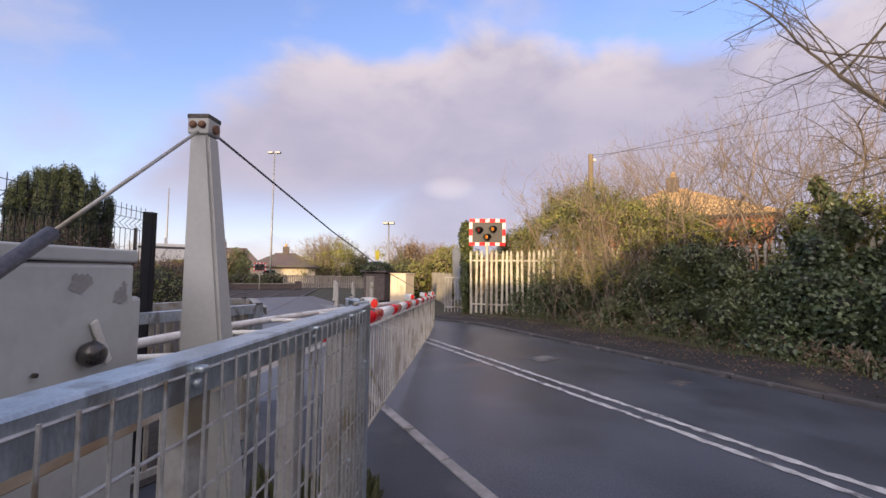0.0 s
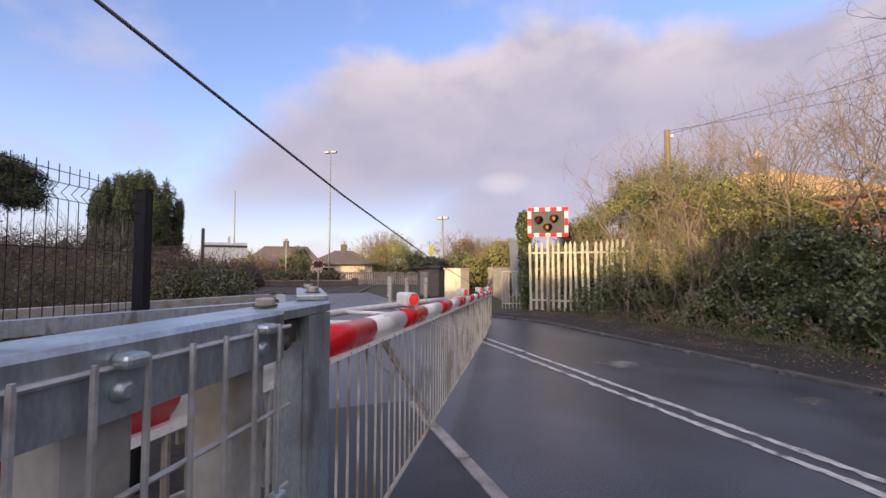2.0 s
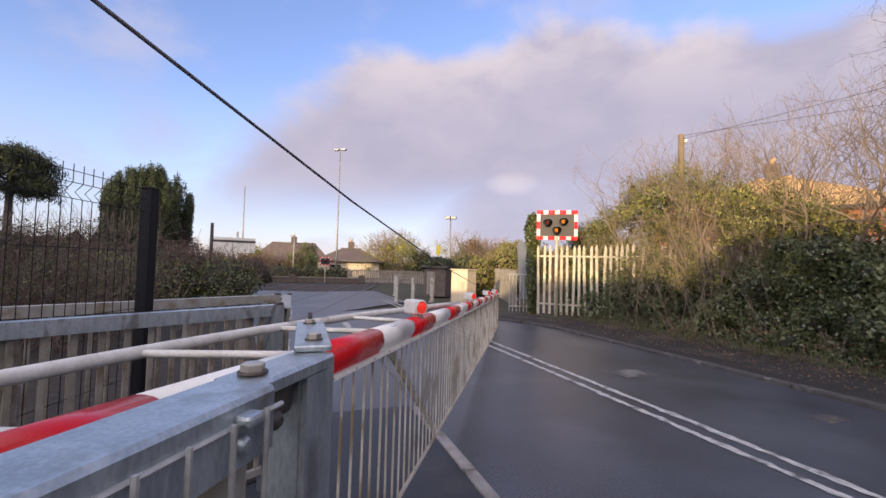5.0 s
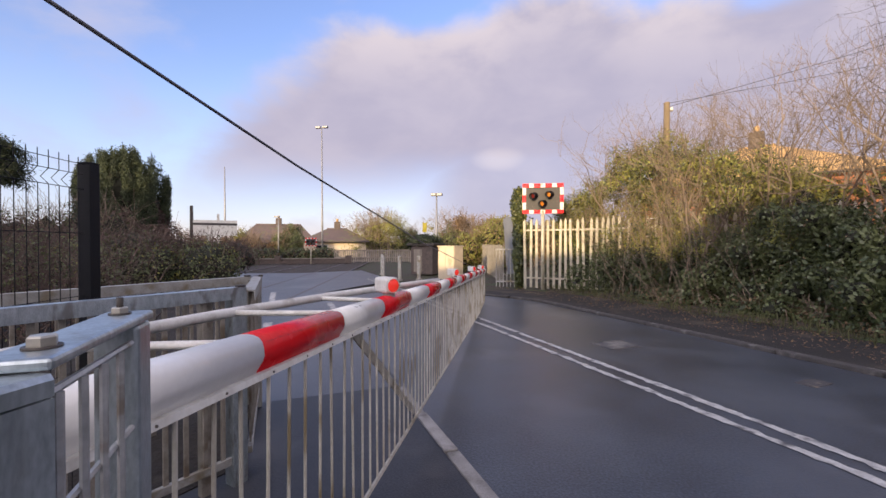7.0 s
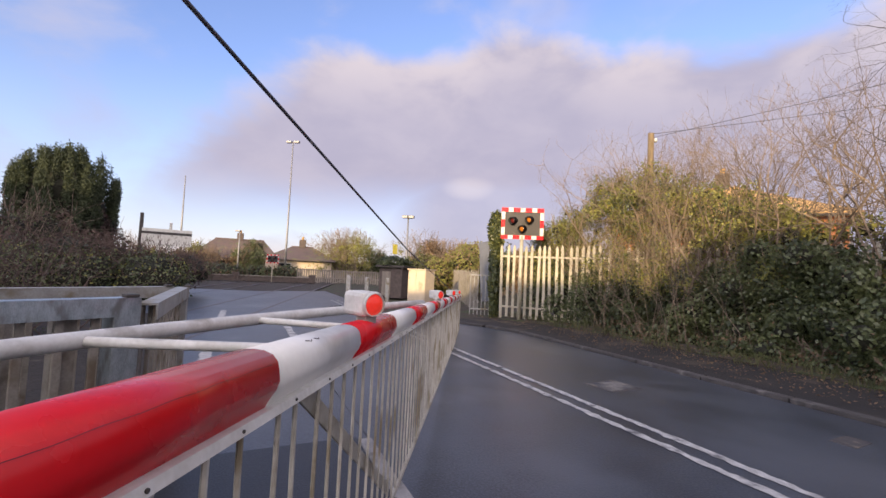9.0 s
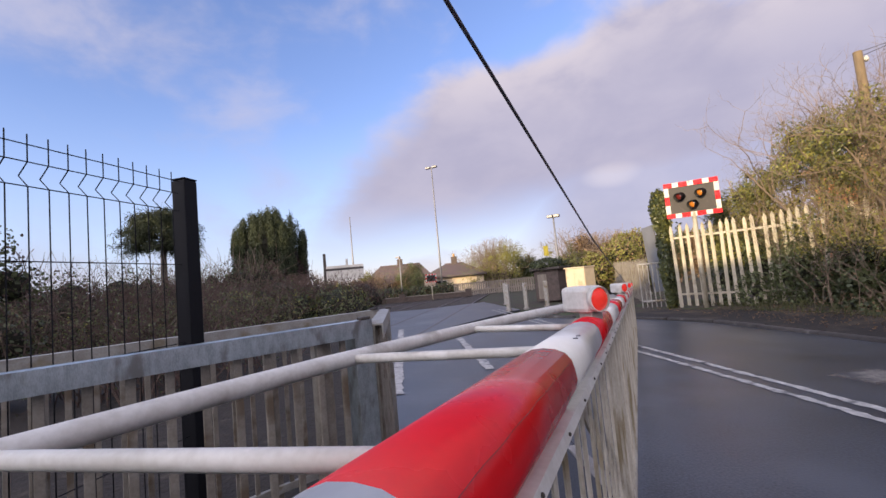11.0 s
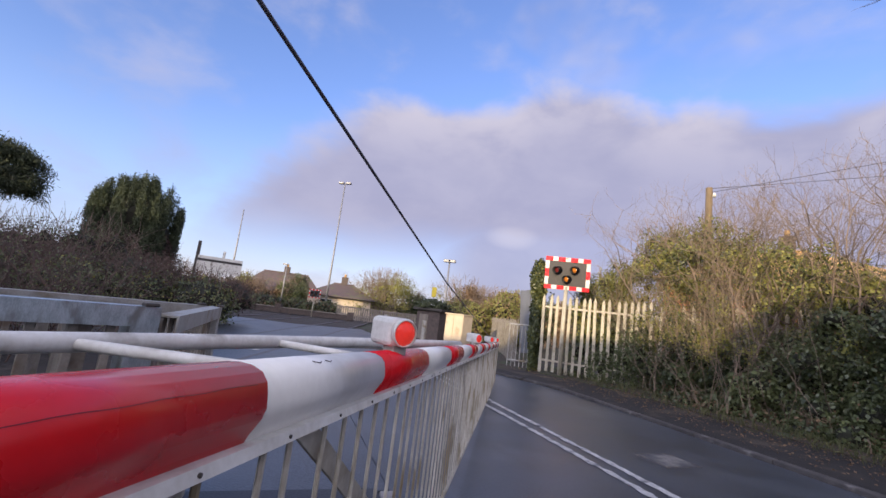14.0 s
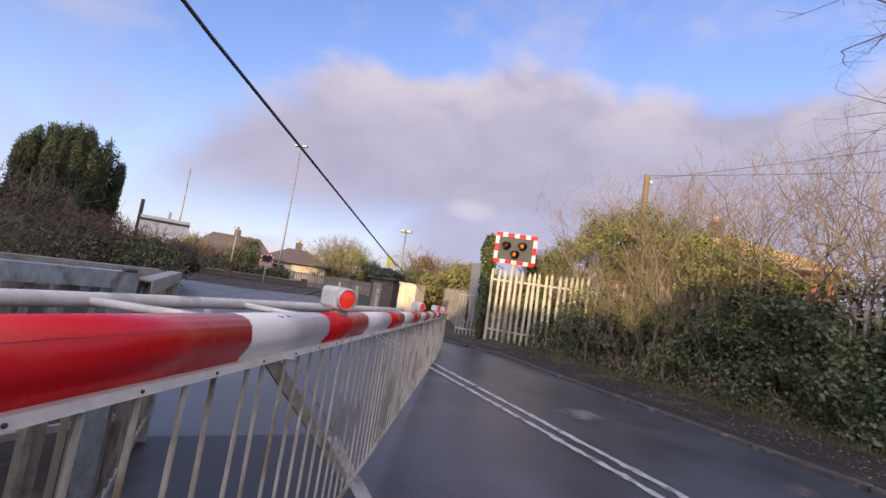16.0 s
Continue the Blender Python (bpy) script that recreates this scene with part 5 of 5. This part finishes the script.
hedge("roadside_hedge", spine(dark_end, 4) + hedge_clumps(dark_end, 170, 0.32, hr), 90000, 0.066, "laurel", "tall dark glossy evergreen hedge beside the footway", 30, scale=0.58, extra=("ivy", 9000, 0.08))
big = [(7.1, 6.4, 1.6, 0.6, 0.6, 0.6), (7.8, 5.6, 1.5, 0.7, 0.7, 0.55), (8.8, 3.8, 1.2, 1.0, 1.0, 0.7), (9.8, 2.2, 1.2, 1.1, 1.1, 0.7)]
big += clumps([(6.3, 7.5)] + [(q[0], q[1]) for q in big], 46, 1.2, 1.95, 0.22, 0.42, hr)
hedge("evergreen_bush", big, 32000, 0.085, "laurel", "tall dark evergreen bush with ragged top behind the ivy hedge", 10)
spire = [(6.62 - 0.06 * k + 0.05 * hr.normal(), 7.55 + 0.06 * k, 2.1 + 0.16 * k, 0.22 - 0.03 * k, 0.26 - 0.03 * k, 0.22 - 0.015 * k) for k in range(6)]
hedge("ivy_branch", spire, 2600, 0.075, "ivy", "ivy clad branch leaning out of the bush", 8, scale=0.35)
# low ivy and brambles that creep over the edge of the footway
creep = []
for x, y in along(line, 60):
    w = -0.30 + 0.13 * hr.normal()
    rr = 0.16 + 0.12 * hr.random()
    creep.append((x + RN[0] * w, y + RN[1] * w, 0.10, rr, rr, 0.10 + 0.16 * hr.random()))
hedge("creeping_ivy", creep, 10000, 0.055, "ivy", "low ivy, dead stems and leaves creeping over the footway edge", 260, scale=0.4, extra=("dry", 7500, 0.055))
# olive scrub behind, catching the sun
srow = [(1.6 + 0.45 * k, 13.5 - 0.30 * k) for k in range(10)]
scrub = [(x + 0.15 * hr.normal(), y + 0.15 * hr.normal(), 1.1 + 0.1 * hr.normal(), 0.55, 0.55, 0.9) for x, y in srow]
for x, y in srow[1:] * 9:
    peak = 3.7 - 0.55 * abs(x - 3.4)
    rr = 0.20 + 0.16 * hr.random()
    scrub.append((x + 0.22 * hr.normal(), y + 0.22 * hr.normal(), 1.4 + (peak - 1.4) * hr.random() ** 0.8, rr, rr, rr * 1.2))
for _ in range(44):
    x = 1.15 + 1.6 * hr.random()
    rr = 0.16 + 0.14 * hr.random()
    scrub.append((x, 13.5 - 0.3 * (x - 1.2) + 0.2 * hr.normal(), 1.6 + (0.75 + 0.55 * (x - 1.15)) * hr.random(), rr, rr, rr * 1.2))
scrub += [(2.75, 12.9, 3.1, 0.22, 0.22, 0.35), (3.1, 12.4, 3.65, 0.20, 0.20, 0.3), (1.35, 13.5, 1.75, 0.4, 0.4, 0.55)]
hedge("sunlit_scrub", scrub, 62000, 0.050, "olive", "olive green sunlit scrub over the palisade", 330, extra=("ivy", 15000, 0.05), scale=0.25, shell=1.0, wide=0.55)
prow = [(2.5 + 0.19 * k, 11.6 - 0.16 * k) for k in range(12)]
veil = clumps(prow, 95, 0.9, 3.1, 0.22, 0.14, hr) + clumps(prow[4:8], 12, 2.8, 3.7, 0.20, 0.10, hr)
hedge("scrub_veil", veil, 15000, 0.045, "olive", "thin leafy growth round the foot of the utility pole", 150, extra=("ivy", 7000, 0.05), scale=0.12, shell=1.0)
srow2 = [(4.8 + 0.36 * k, 11.2 - 0.46 * k) for k in range(14)]
scrub2 = [(x + 0.2 * hr.normal(), y + 0.2 * hr.normal(), 1.2, 0.6, 0.6, 0.8) for x, y in srow2[::2]] + clumps(srow2, 80, 1.2, 2.5, 0.28, 0.25, hr)
hedge("sunlit_scrub", scrub2, 32000, 0.065, "olive", "tangled olive scrub behind the hedge", 150, extra=("ivy", 14000, 0.065), scale=0.36)
mk = thing("marker_stake", "small orange plastic marker on a thin stake in the scrub", "marker", at=pose(4.95, 11.45, 0))
part("stake", tube([(0, 0, 0), (0, 0, 2.35)], 0.012, 6), "timber", mk)
part("plate", box((-0.09, -0.012, 2.33), (0.09, 0.0, 2.66), 0.03), "orange", mk, "orange plastic plate")
# ivy column behind the signal
hedge("ivy_stump", [(0.05, 12.9, 1.2, 0.17, 0.22, 1.3), (0.03, 12.9, 2.25, 0.21, 0.22, 0.6)], 9000, 0.065, "ivy", "ivy clad stump beside the signal", 0, extra=("olive", 1500, 0.06))
hedge("palisade_ivy", [(1.1, 12.42, 0.6, 0.4, 0.12, 0.6), (1.75, 12.25, 0.8, 0.35, 0.15, 0.8), (0.35, 12.62, 1.3, 0.12, 0.08, 0.7), (1.55, 12.1, 0.35, 0.35, 0.15, 0.4), (2.05, 11.95, 0.6, 0.3, 0.15, 0.7), (2.3, 11.8, 0.75, 0.3, 0.15, 0.75), (2.9, 11.5, 1.0, 0.35, 0.15, 0.8), (3.5, 11.2, 1.2, 0.3, 0.15, 0.7)], 8500, 0.06, "ivy", "ivy growing through the palisade", 0, scale=0.3)

# bare shrubs and stems rising out of the scrub
def shrub(name, x, y, h, n, label, material="twig", depth=3, r=0.017, spread=0.62, base=0.1):
    s = tagged(new(name), label, "shrub")
    rng = np.random.default_rng(int(x * 100 + y * 10 + 5000))
    segs = []
    for _ in range(n):
        branch(segs, (x + 0.25 * rng.normal(), y + 0.25 * rng.normal(), base), (0.25 * rng.normal(), 0.25 * rng.normal(), 1.0), h * (0.40 + 0.12 * rng.random()), r, depth, rng, 0.5, (1, 3), spread, 0.64, 0.30)
    stick_mesh("twig_crown", segs, material, s)
    return s


for k, (x, y, h) in enumerate(((3.9, 10.7, 3.3), (4.1, 11.7, 4.2), (4.6, 10.8, 4.4), (5.2, 11.0, 4.6), (5.3, 10.3, 4.0), (5.7, 10.2, 4.5), (6.3, 9.4, 4.4), (6.5, 8.4, 3.8), (7.2, 8.6, 4.4), (7.8, 7.6, 4.2), (3.1, 12.2, 4.0), (6.9, 9.9, 4.8), (5.5, 12.0, 4.8), (8.9, 8.3, 4.4), (4.7, 12.3, 4.6))):
    shrub("bare_shrub", x, y, h * 0.88, 8, "bare brown twiggy shrub behind the hedge", depth=4, r=0.023, spread=0.62, base=0.8)
for k, (x, y) in enumerate(((2.45, 11.3), (2.8, 10.8), (3.05, 10.2), (3.35, 9.7), (3.75, 9.2), (2.6, 11.9), (3.3, 10.9), (3.8, 10.2), (3.5, 10.5), (3.05, 11.4), (2.3, 11.55), (2.55, 11.0), (2.9, 10.4), (3.15, 9.9), (3.55, 9.45))):
    shrub("hazel_clump", x, y, 2.7, 5, "clump of bare slanting hazel stems", depth=3, r=0.0065, spread=0.26)


def tree(name, x, y, h, r, label, material="bark", depth=4, lean=(0, 0), leaves=None, seed=1, spread=0.55, trunk=0.35):
    t = tagged(new(name), label, "tree")
    rng = np.random.default_rng(seed)
    segs = []
    branch(segs, (x, y, 0), (lean[0], lean[1], 1), h * trunk, r, depth, rng, 0.18, (3, 4), spread, 0.74, 0.16)
    a = np.array(segs)
    thick = a[:, 3] > r * 0.5
    stick_mesh("trunk", a[thick], material, t, sides=8)
    stick_mesh("twig_crown", a[~thick], material, t, sides=3)
    if leaves:
        mt, cnt, sz = leaves
        tips = a[a[:, 3] < r * 0.25][:, 4:7]
        pick = tips[rng.integers(len(tips), size=cnt)] + 0.12 * h / 6 * rng.normal(size=(cnt, 3))
        leaf_mesh("crown", pick, rng.normal(size=(cnt, 3)), sz, mt, t, rng=rng)
    return t


def leaning_tree():
    """The bare tree whose limbs reach out over the hedge towards the railway."""
    t = tagged(new("bare_tree"), "bare winter tree whose branches reach over the hedge", "tree")
    rng = np.random.default_rng(14)
    trunk = [(8.35, 5.55, 0.0), (8.2, 5.75, 1.2), (7.95, 6.05, 2.2), (7.60, 6.45, 2.95)]
    part("trunk", tube(trunk, [0.15, 0.125, 0.105, 0.085], 10), "bark", t)
    part("leader", tube([(7.95, 6.05, 2.2), (8.05, 6.3, 3.6), (8.0, 6.5, 5.0), (8.1, 6.7, 6.6)], [0.08, 0.065, 0.05, 0.03], 8), "bark", t)
    segs = []
    branch(segs, trunk[-1], (-0.42, 0.50, 0.85), 2.3, 0.050, 4, rng, 0.20, (1, 2), 0.5, 0.66, 0.0, 5)
    for z, d, L, r in ((3.35, (-0.62, 0.6, 0.02), 2.3, 0.032), (4.1, (-0.65, 0.62, 0.10), 2.1, 0.040), (5.0, (-0.6, 0.55, 0.12), 1.7, 0.038), (5.9, (-0.6, 0.5, 0.25), 1.4, 0.03), (4.6, (-0.2, 0.9, 0.3), 2.0, 0.035), (5.6, (0.4, 0.6, 0.5), 1.8, 0.03), (2.9, (-0.55, 0.75, 0.15), 2.0, 0.025)):
        branch(segs, (8.02, 6.3 + 0.1 * (z - 3.6), z), d, L * 0.95, r * 0.62, 5, rng, 0.26, (1, 2), 0.55, 0.64, 0.0, 5)
    stick_mesh("limb_crown", segs, "bark", t, sides=4)


leaning_tree()
tree("bare_tree", 11.5, 9.0, 8.0, 0.15, "bare winter tree behind the hedge", depth=4, seed=9)

# the yard side: bank of brambles, yew, monkey puzzle
bank = [(-9.5 - 0.95 * k + 0.2 * hr.normal(), 12.3 - 0.95 * k + 0.2 * hr.normal(), 0.50, 1.05, 1.05, 0.84 + 0.16 * hr.random()) for k in range(9)]
hedge("green_bank", bank, 20000, 0.075, "ivy", "low green bramble bank beside the railway", 40, extra=("olive", 5000, 0.06))
bank2 = [(-10.4 - 0.75 * k + 0.3 * hr.normal(), 14.1 - 1.0 * k + 0.3 * hr.normal(), 0.8, 1.2, 1.2, 0.70 + 0.08 * k + 0.15 * hr.random()) for k in range(10)]
hedge("bramble_bank", bank2, 11000, 0.08, "bramble", "brown tangle of bare brambles", 0, extra=("ivy", 7000, 0.07), scale=0.8)
tall = [(-12.7 - 0.30 * k + 0.3 * hr.normal(), 12.4 - 0.55 * k + 0.3 * hr.normal(), 1.1, 0.9, 0.9, 1.15 + 0.45 * hr.random()) for k in range(9)]
hedge("bramble_bank", tall, 9000, 0.07, "ivy", "tall thicket of bramble and ivy beside the yew", 160, extra=("bramble", 8000, 0.07), scale=0.7, shell=0.7)
s = tagged(new("bramble_tangle"), "purple brown bare bramble stems", "brambles")
segs = []
for k in range(1300):
    q = hr.random() * 10
    branch(segs, (-10.0 - 0.75 * q + 0.7 * hr.normal(), 13.9 - 1.0 * q + 0.7 * hr.normal(), 0.5 + 0.05 * q), (0.6 * hr.normal(), 0.6 * hr.normal(), 1), 0.8, 0.012, 1, hr, 0.5, (2, 3), 0.8, 0.7, 0.0)
stick_mesh("stem_mass", segs, "bramble", s)
near = tagged(new("bramble_tangle"), "dark brambles behind the mesh fence", "brambles")
segs = []
for k in range(160):
    x, y = -5.6 - 2.2 * hr.random(), 4.2 + 2.6 * hr.random()
    branch(segs, (x, y, 0.0), (0.5 * hr.normal(), 0.5 * hr.normal(), 1), 0.9, 0.010, 2, hr, 0.5, (1, 2), 0.7, 0.7, 0.05)
stick_mesh("stem_mass", segs, "bramble", near)
p = np.array([(q[4], q[5], q[6]) for q in segs])
leaf_mesh("foliage", p[hr.integers(len(p), size=4000)] + 0.05 * hr.normal(size=(4000, 3)), hr.normal(size=(4000, 3)), 0.035, "ivy", near)


shade = [(-7.9 + 0.3 * hr.normal(), 3.6 + 0.35 * hr.normal(), 0.3 + 1.8 * hr.random(), 0.4, 0.4, 0.4) for _ in range(16)]
hedge("thorn_bush", shade, 7000, 0.06, "ivy", "dark thorny bush behind the mesh fence", 60, extra=("bramble", 2500, 0.05), scale=0.5, shell=0.9)


def yew_tree():
    t = tagged(new("yew_tree"), "dense dark dome shaped yew tree with upright tufts", "tree")
    rng = np.random.default_rng(5)
    cx, cy = -17.7, 16.9
    part("trunk", tube([(cx, cy, 0), (cx, cy, 2.5)], [0.4, 0.3], 10), "bark", t)
    tufts = []
    for k in range(210):
        a = rng.random() * 2 * math.pi
        if k % 2:
            q, z = 0.86 + 0.14 * rng.random(), 1.5 + 2.4 * rng.random()
        else:
            q = rng.random() ** 0.5 * 0.95
            z = 3.5 + 1.45 * (1 - q ** 2.2)
        wide = 1.62 + 0.22 * min(1.0, max(0.0, (z - 1.5) / 2.2))
        tufts.append((cx + wide * q * math.cos(a), cy + wide * q * math.sin(a), z + 0.12 * rng.normal() * (1 - k % 2), 0.16, 0.16, 0.68))
    blob = [(cx, cy, 2.8, 1.95, 1.95, 2.35)]
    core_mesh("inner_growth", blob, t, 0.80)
    p, nn = blob_points(tufts, 85000, rng, 0.5)
    nn[:, 2] += 0.5
    leaf_mesh("crown", p, nn, 0.10, "yew", t, wide=0.35, droop=-0.8, rng=rng)
    p, nn = blob_points([(cx + 0.35, cy - 0.1, 1.2, 1.85, 1.85, 2.0)], 22000, rng)
    leaf_mesh("lower_growth", p, nn, 0.11, "bramble", t, "brown lower twigs", rng=rng)


yew_tree()


def puzzle_tree():
    t = tagged(new("conifer_tree"), "flat topped conifer with drooping branch tufts", "tree")
    rng = np.random.default_rng(6)
    cx, cy = -20.9, 13.5
    part("trunk", tube([(cx, cy, 0), (cx, cy, 5.2)], [0.19, 0.09], 10), "bark", t)
    segs, pts, nn = [], [], []
    for k in range(110):
        a = rng.random() * 2 * math.pi
        z = 3.7 + 1.9 * rng.random()
        L = 1.75 * math.sqrt(max(0.1, 1 - ((z - 3.9) / 2.0) ** 2)) * (0.62 + 0.45 * rng.random())
        p = np.array([cx, cy, z])
        d = np.array([math.cos(a), math.sin(a), 0.45])
        for j in range(6):
            q = p + d * L / 6
            segs.append((*p, 0.03 - 0.003 * j, *q, 0.027 - 0.003 * j))
            d = d + [0, 0, -0.17]
            p = q
            if j > 1:
                m = 46
                pts.append(p + 0.12 * rng.normal(size=(m, 3)))
                nn.append(rng.normal(size=(m, 3)))
    stick_mesh("limb_crown", segs, "bark", t)
    pts, nn = np.concatenate(pts), np.concatenate(nn)
    leaf_mesh("crown", pts, nn, 0.19, "yew", t, wide=0.15, droop=0.7, rng=rng)


puzzle_tree()

# far trees and bushes, bushy from the ground
def far_bush(x, y, h, w, leaf, n, label, twigs=16, seed=0):
    t = tagged(new("roadside_tree"), label, "tree")
    rng = np.random.default_rng(seed)
    segs = []
    for _ in range(twigs):
        branch(segs, (x + 0.25 * w * rng.normal() * 0.4, y, 0.0), (0.28 * rng.normal(), 0.28 * rng.normal(), 1), h * 0.40, 0.045, 3, rng, 0.3, (2, 3), 0.5, 0.64, 0.12)
    stick_mesh("twig_crown", segs, "twig", t)
    part("trunk", tube([(x, y, 0), (x, y, h * 0.4)], [0.16, 0.09], 8), "bark", t)
    blobs = [(x, y, h * 0.32, w * 0.42, w * 0.42, h * 0.32)] + [(x + w * 0.32 * rng.normal(), y + w * 0.2 * rng.normal(), h * (0.15 + 0.55 * rng.random()), w * 0.2, w * 0.2, h * 0.16) for _ in range(16)]
    p, nn = blob_points(blobs, n, rng, 0.9)
    k = p[:, 2] > 0
    leaf_mesh("crown", p[k], nn[k], 0.13, leaf, t, rng=rng)


for k, (x, y, h, w, lf, n, tw) in enumerate(((-13.7, 40.0, 5.6, 5.4, "olive", 6000, 34), (-22.5, 32.5, 2.6, 4.2, "dry", 6000, 14), (-20.0, 33.5, 2.9, 2.0, "ivy", 5000, 6), (-25.6, 31.0, 2.4, 3.4, "twig", 2500, 14), (-16.8, 47.0, 5.2, 4.0, "twig", 1500, 18), (-11.2, 41.5, 3.6, 2.6, "ivy", 6000, 8), (-9.4, 47.0, 2.9, 2.2, "olive", 4000, 6), (-22.2, 38.5, 4.0, 2.6, "ivy", 9000, 4), (-26.5, 37.0, 3.6, 2.6, "olive", 4500, 6), (-31.0, 36.0, 4.2, 3.0, "twig", 500, 10), (-4.9, 30.0, 4.6, 1.5, "ivy", 3500, 10), (-3.8, 30.5, 4.0, 2.0, "twig", 1000, 16), (-2.4, 28.5, 3.8, 2.6, "dry", 5000, 14), (-1.0, 26.0, 3.3, 2.8, "olive", 7000, 10), (0.3, 24.5, 3.0, 2.6, "dry", 6500, 10))):
    far_bush(x, y, h, w, lf, n, "winter tree with thin olive brown crown", tw, 40 + k)
fars = [(-34 + 4.2 * k, 62 + 3 * hr.normal(), 0.8, 3.4, 2.0, 1.6 + 0.8 * hr.random()) for k in range(5)] + [(0 + 4.2 * k, 52 + 3 * hr.normal(), 1.0, 3.4, 2.0, 2.4 + 0.8 * hr.random()) for k in range(6)]
fw = tagged(new("far_woods"), "far winter woods on the horizon", "woods", kind="stuff")
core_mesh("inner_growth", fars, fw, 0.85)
p, nn = blob_points(fars, 26000, hr)
leaf_mesh("foliage", p, nn, 0.35, "olive", fw)
lowh = [(-30 + 1.9 * k, 27.5 + 0.35 * k + 0.3 * hr.normal(), 0.4, 1.3, 0.8, 0.5 + 0.25 * hr.random()) for k in range(9)]
hedge("garden_hedge", lowh, 9000, 0.16, "ivy", "low garden hedge beyond the tracks", 0, extra=("dry", 3000, 0.14))
sh = [(-2.6, 20.5, 0.9, 0.9, 1.2, 0.9), (-1.6, 22, 1.1, 1.0, 1.4, 1.2), (-1.2, 24, 1.3, 1.2, 1.4, 1.5), (-3.4, 23, 1.0, 1.0, 1.2, 1.0)]
hedge("lineside_scrub", sh, 16000, 0.10, "olive", "olive brown lineside scrub behind the cabinets", 30, extra=("dry", 6000, 0.1))

# ---- small ground detail ----
drain = thing("inspection_cover", "square iron inspection cover patched into the road", "manhole cover", at=pose(1.32, 6.40, 0.0, 0, 0, 34))
part("frame", box((-0.23, -0.19, -0.04), (0.23, 0.19, 0.004), 0.002), "cover", drain, "worn iron frame")
part("lid", box((-0.20, -0.16, -0.02), (0.20, 0.16, 0.008), 0.003), "infill", drain, "patchy worn infill")
drain = thing("inspection_cover", "small iron cover set in the road", "manhole cover", at=pose(2.75, 5.2, 0.0, 0, 0, 34))
part("lid", box((-0.14, -0.08, -0.02), (0.14, 0.08, 0.005), 0.002), "cover", drain)

lv = np.random.default_rng(31)
n = 8000
s_ = lv.random(n) * 15 - 4
w_ = 7.75 - 1.55 * lv.random(n) ** 3.2
pp = np.array([(*road(a, b), 0.050 + 0.012 * lv.random()) for a, b in zip(s_, w_)])
lit = leaf_mesh("leaf_litter", pp, np.tile([0, 0, 1.6], (n, 1)), 0.036, "dry", rng=lv)
tagged(lit, "dead brown leaves along the foot of the hedge", "leaves", kind="stuff")
n = 1500
s_ = lv.random(n) * 15 - 4
w_ = 7.0 + 0.9 * lv.random(n)
pp = np.array([(*road(a, b), 0.05) for a, b in zip(s_, w_)])
gr = leaf_mesh("verge_grass", pp, np.tile([0.3, 0.3, 0.1], (n, 1)), 0.13, "grass", wide=0.12, droop=-2.5, rng=lv)
tagged(gr, "tufts of rough verge grass", "grass", kind="stuff")
n = 2600
pp = np.array([(-0.9 + 0.7 * lv.random(), 0.0 + 2.4 * lv.random(), 0.0) for _ in range(n)])
gr = leaf_mesh("weeds", pp, np.tile([0.3, 0.3, 0.1], (n, 1)), 0.12, "grass", wide=0.25, droop=-1.5, rng=lv)
tagged(gr, "weeds growing behind the guard panel", "weeds", kind="stuff")
verge = tagged(obj("verge", sheet([road(s, right_edge(s) + 1.555) for s in ss[:34]] + [road(s, 13) for s in (ss[33], -16)], -0.05, 0.06), "soil"), "bare soil verge under the hedge", "verge", kind="structure")

# kerb stones
stone = None
far_kerb = tagged(new("kerb_far"), "low concrete kerb along the far footway", "kerb", kind="structure")
for k in range(24):
    s = -10 + 0.915 * k
    a, b = np.array(road(s, right_edge(s) + 0.065)), np.array(road(s + 0.915, right_edge(s + 0.915) + 0.065))
    if stone is None:
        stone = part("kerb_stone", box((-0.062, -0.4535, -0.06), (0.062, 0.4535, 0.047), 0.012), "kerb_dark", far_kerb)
        o = stone
    else:
        o = new("kerb_stone", stone.data)
        o.parent = far_kerb
    c, d = (a + b) / 2, b - a
    o.location, o.rotation_euler = (c[0], c[1], 0.003 * mrng.normal()), (0, 0, math.atan2(-d[0], d[1]))
near_kerb = tagged(new("kerb_near"), "flush pale kerb stones beside the near footway", "kerb", kind="structure")
stone = None
for k in range(22):
    s = 4.15 - 0.61 * k
    a, b = np.array(road(s, 1.60)), np.array(road(s - 0.61, 1.60))
    if stone is None:
        stone = part("kerb_stone", box((-0.042, -0.298, -0.06), (0.042, 0.298, 0.022), 0.008), "kerb", near_kerb)
        o = stone
    else:
        o = new("kerb_stone", stone.data)
        o.parent = near_kerb
    c, d = (a + b) / 2, a - b
    o.location, o.rotation_euler = (c[0], c[1], 0.002 * mrng.normal()), (0, 0, math.atan2(-d[0], d[1]) + 0.01 * mrng.normal())
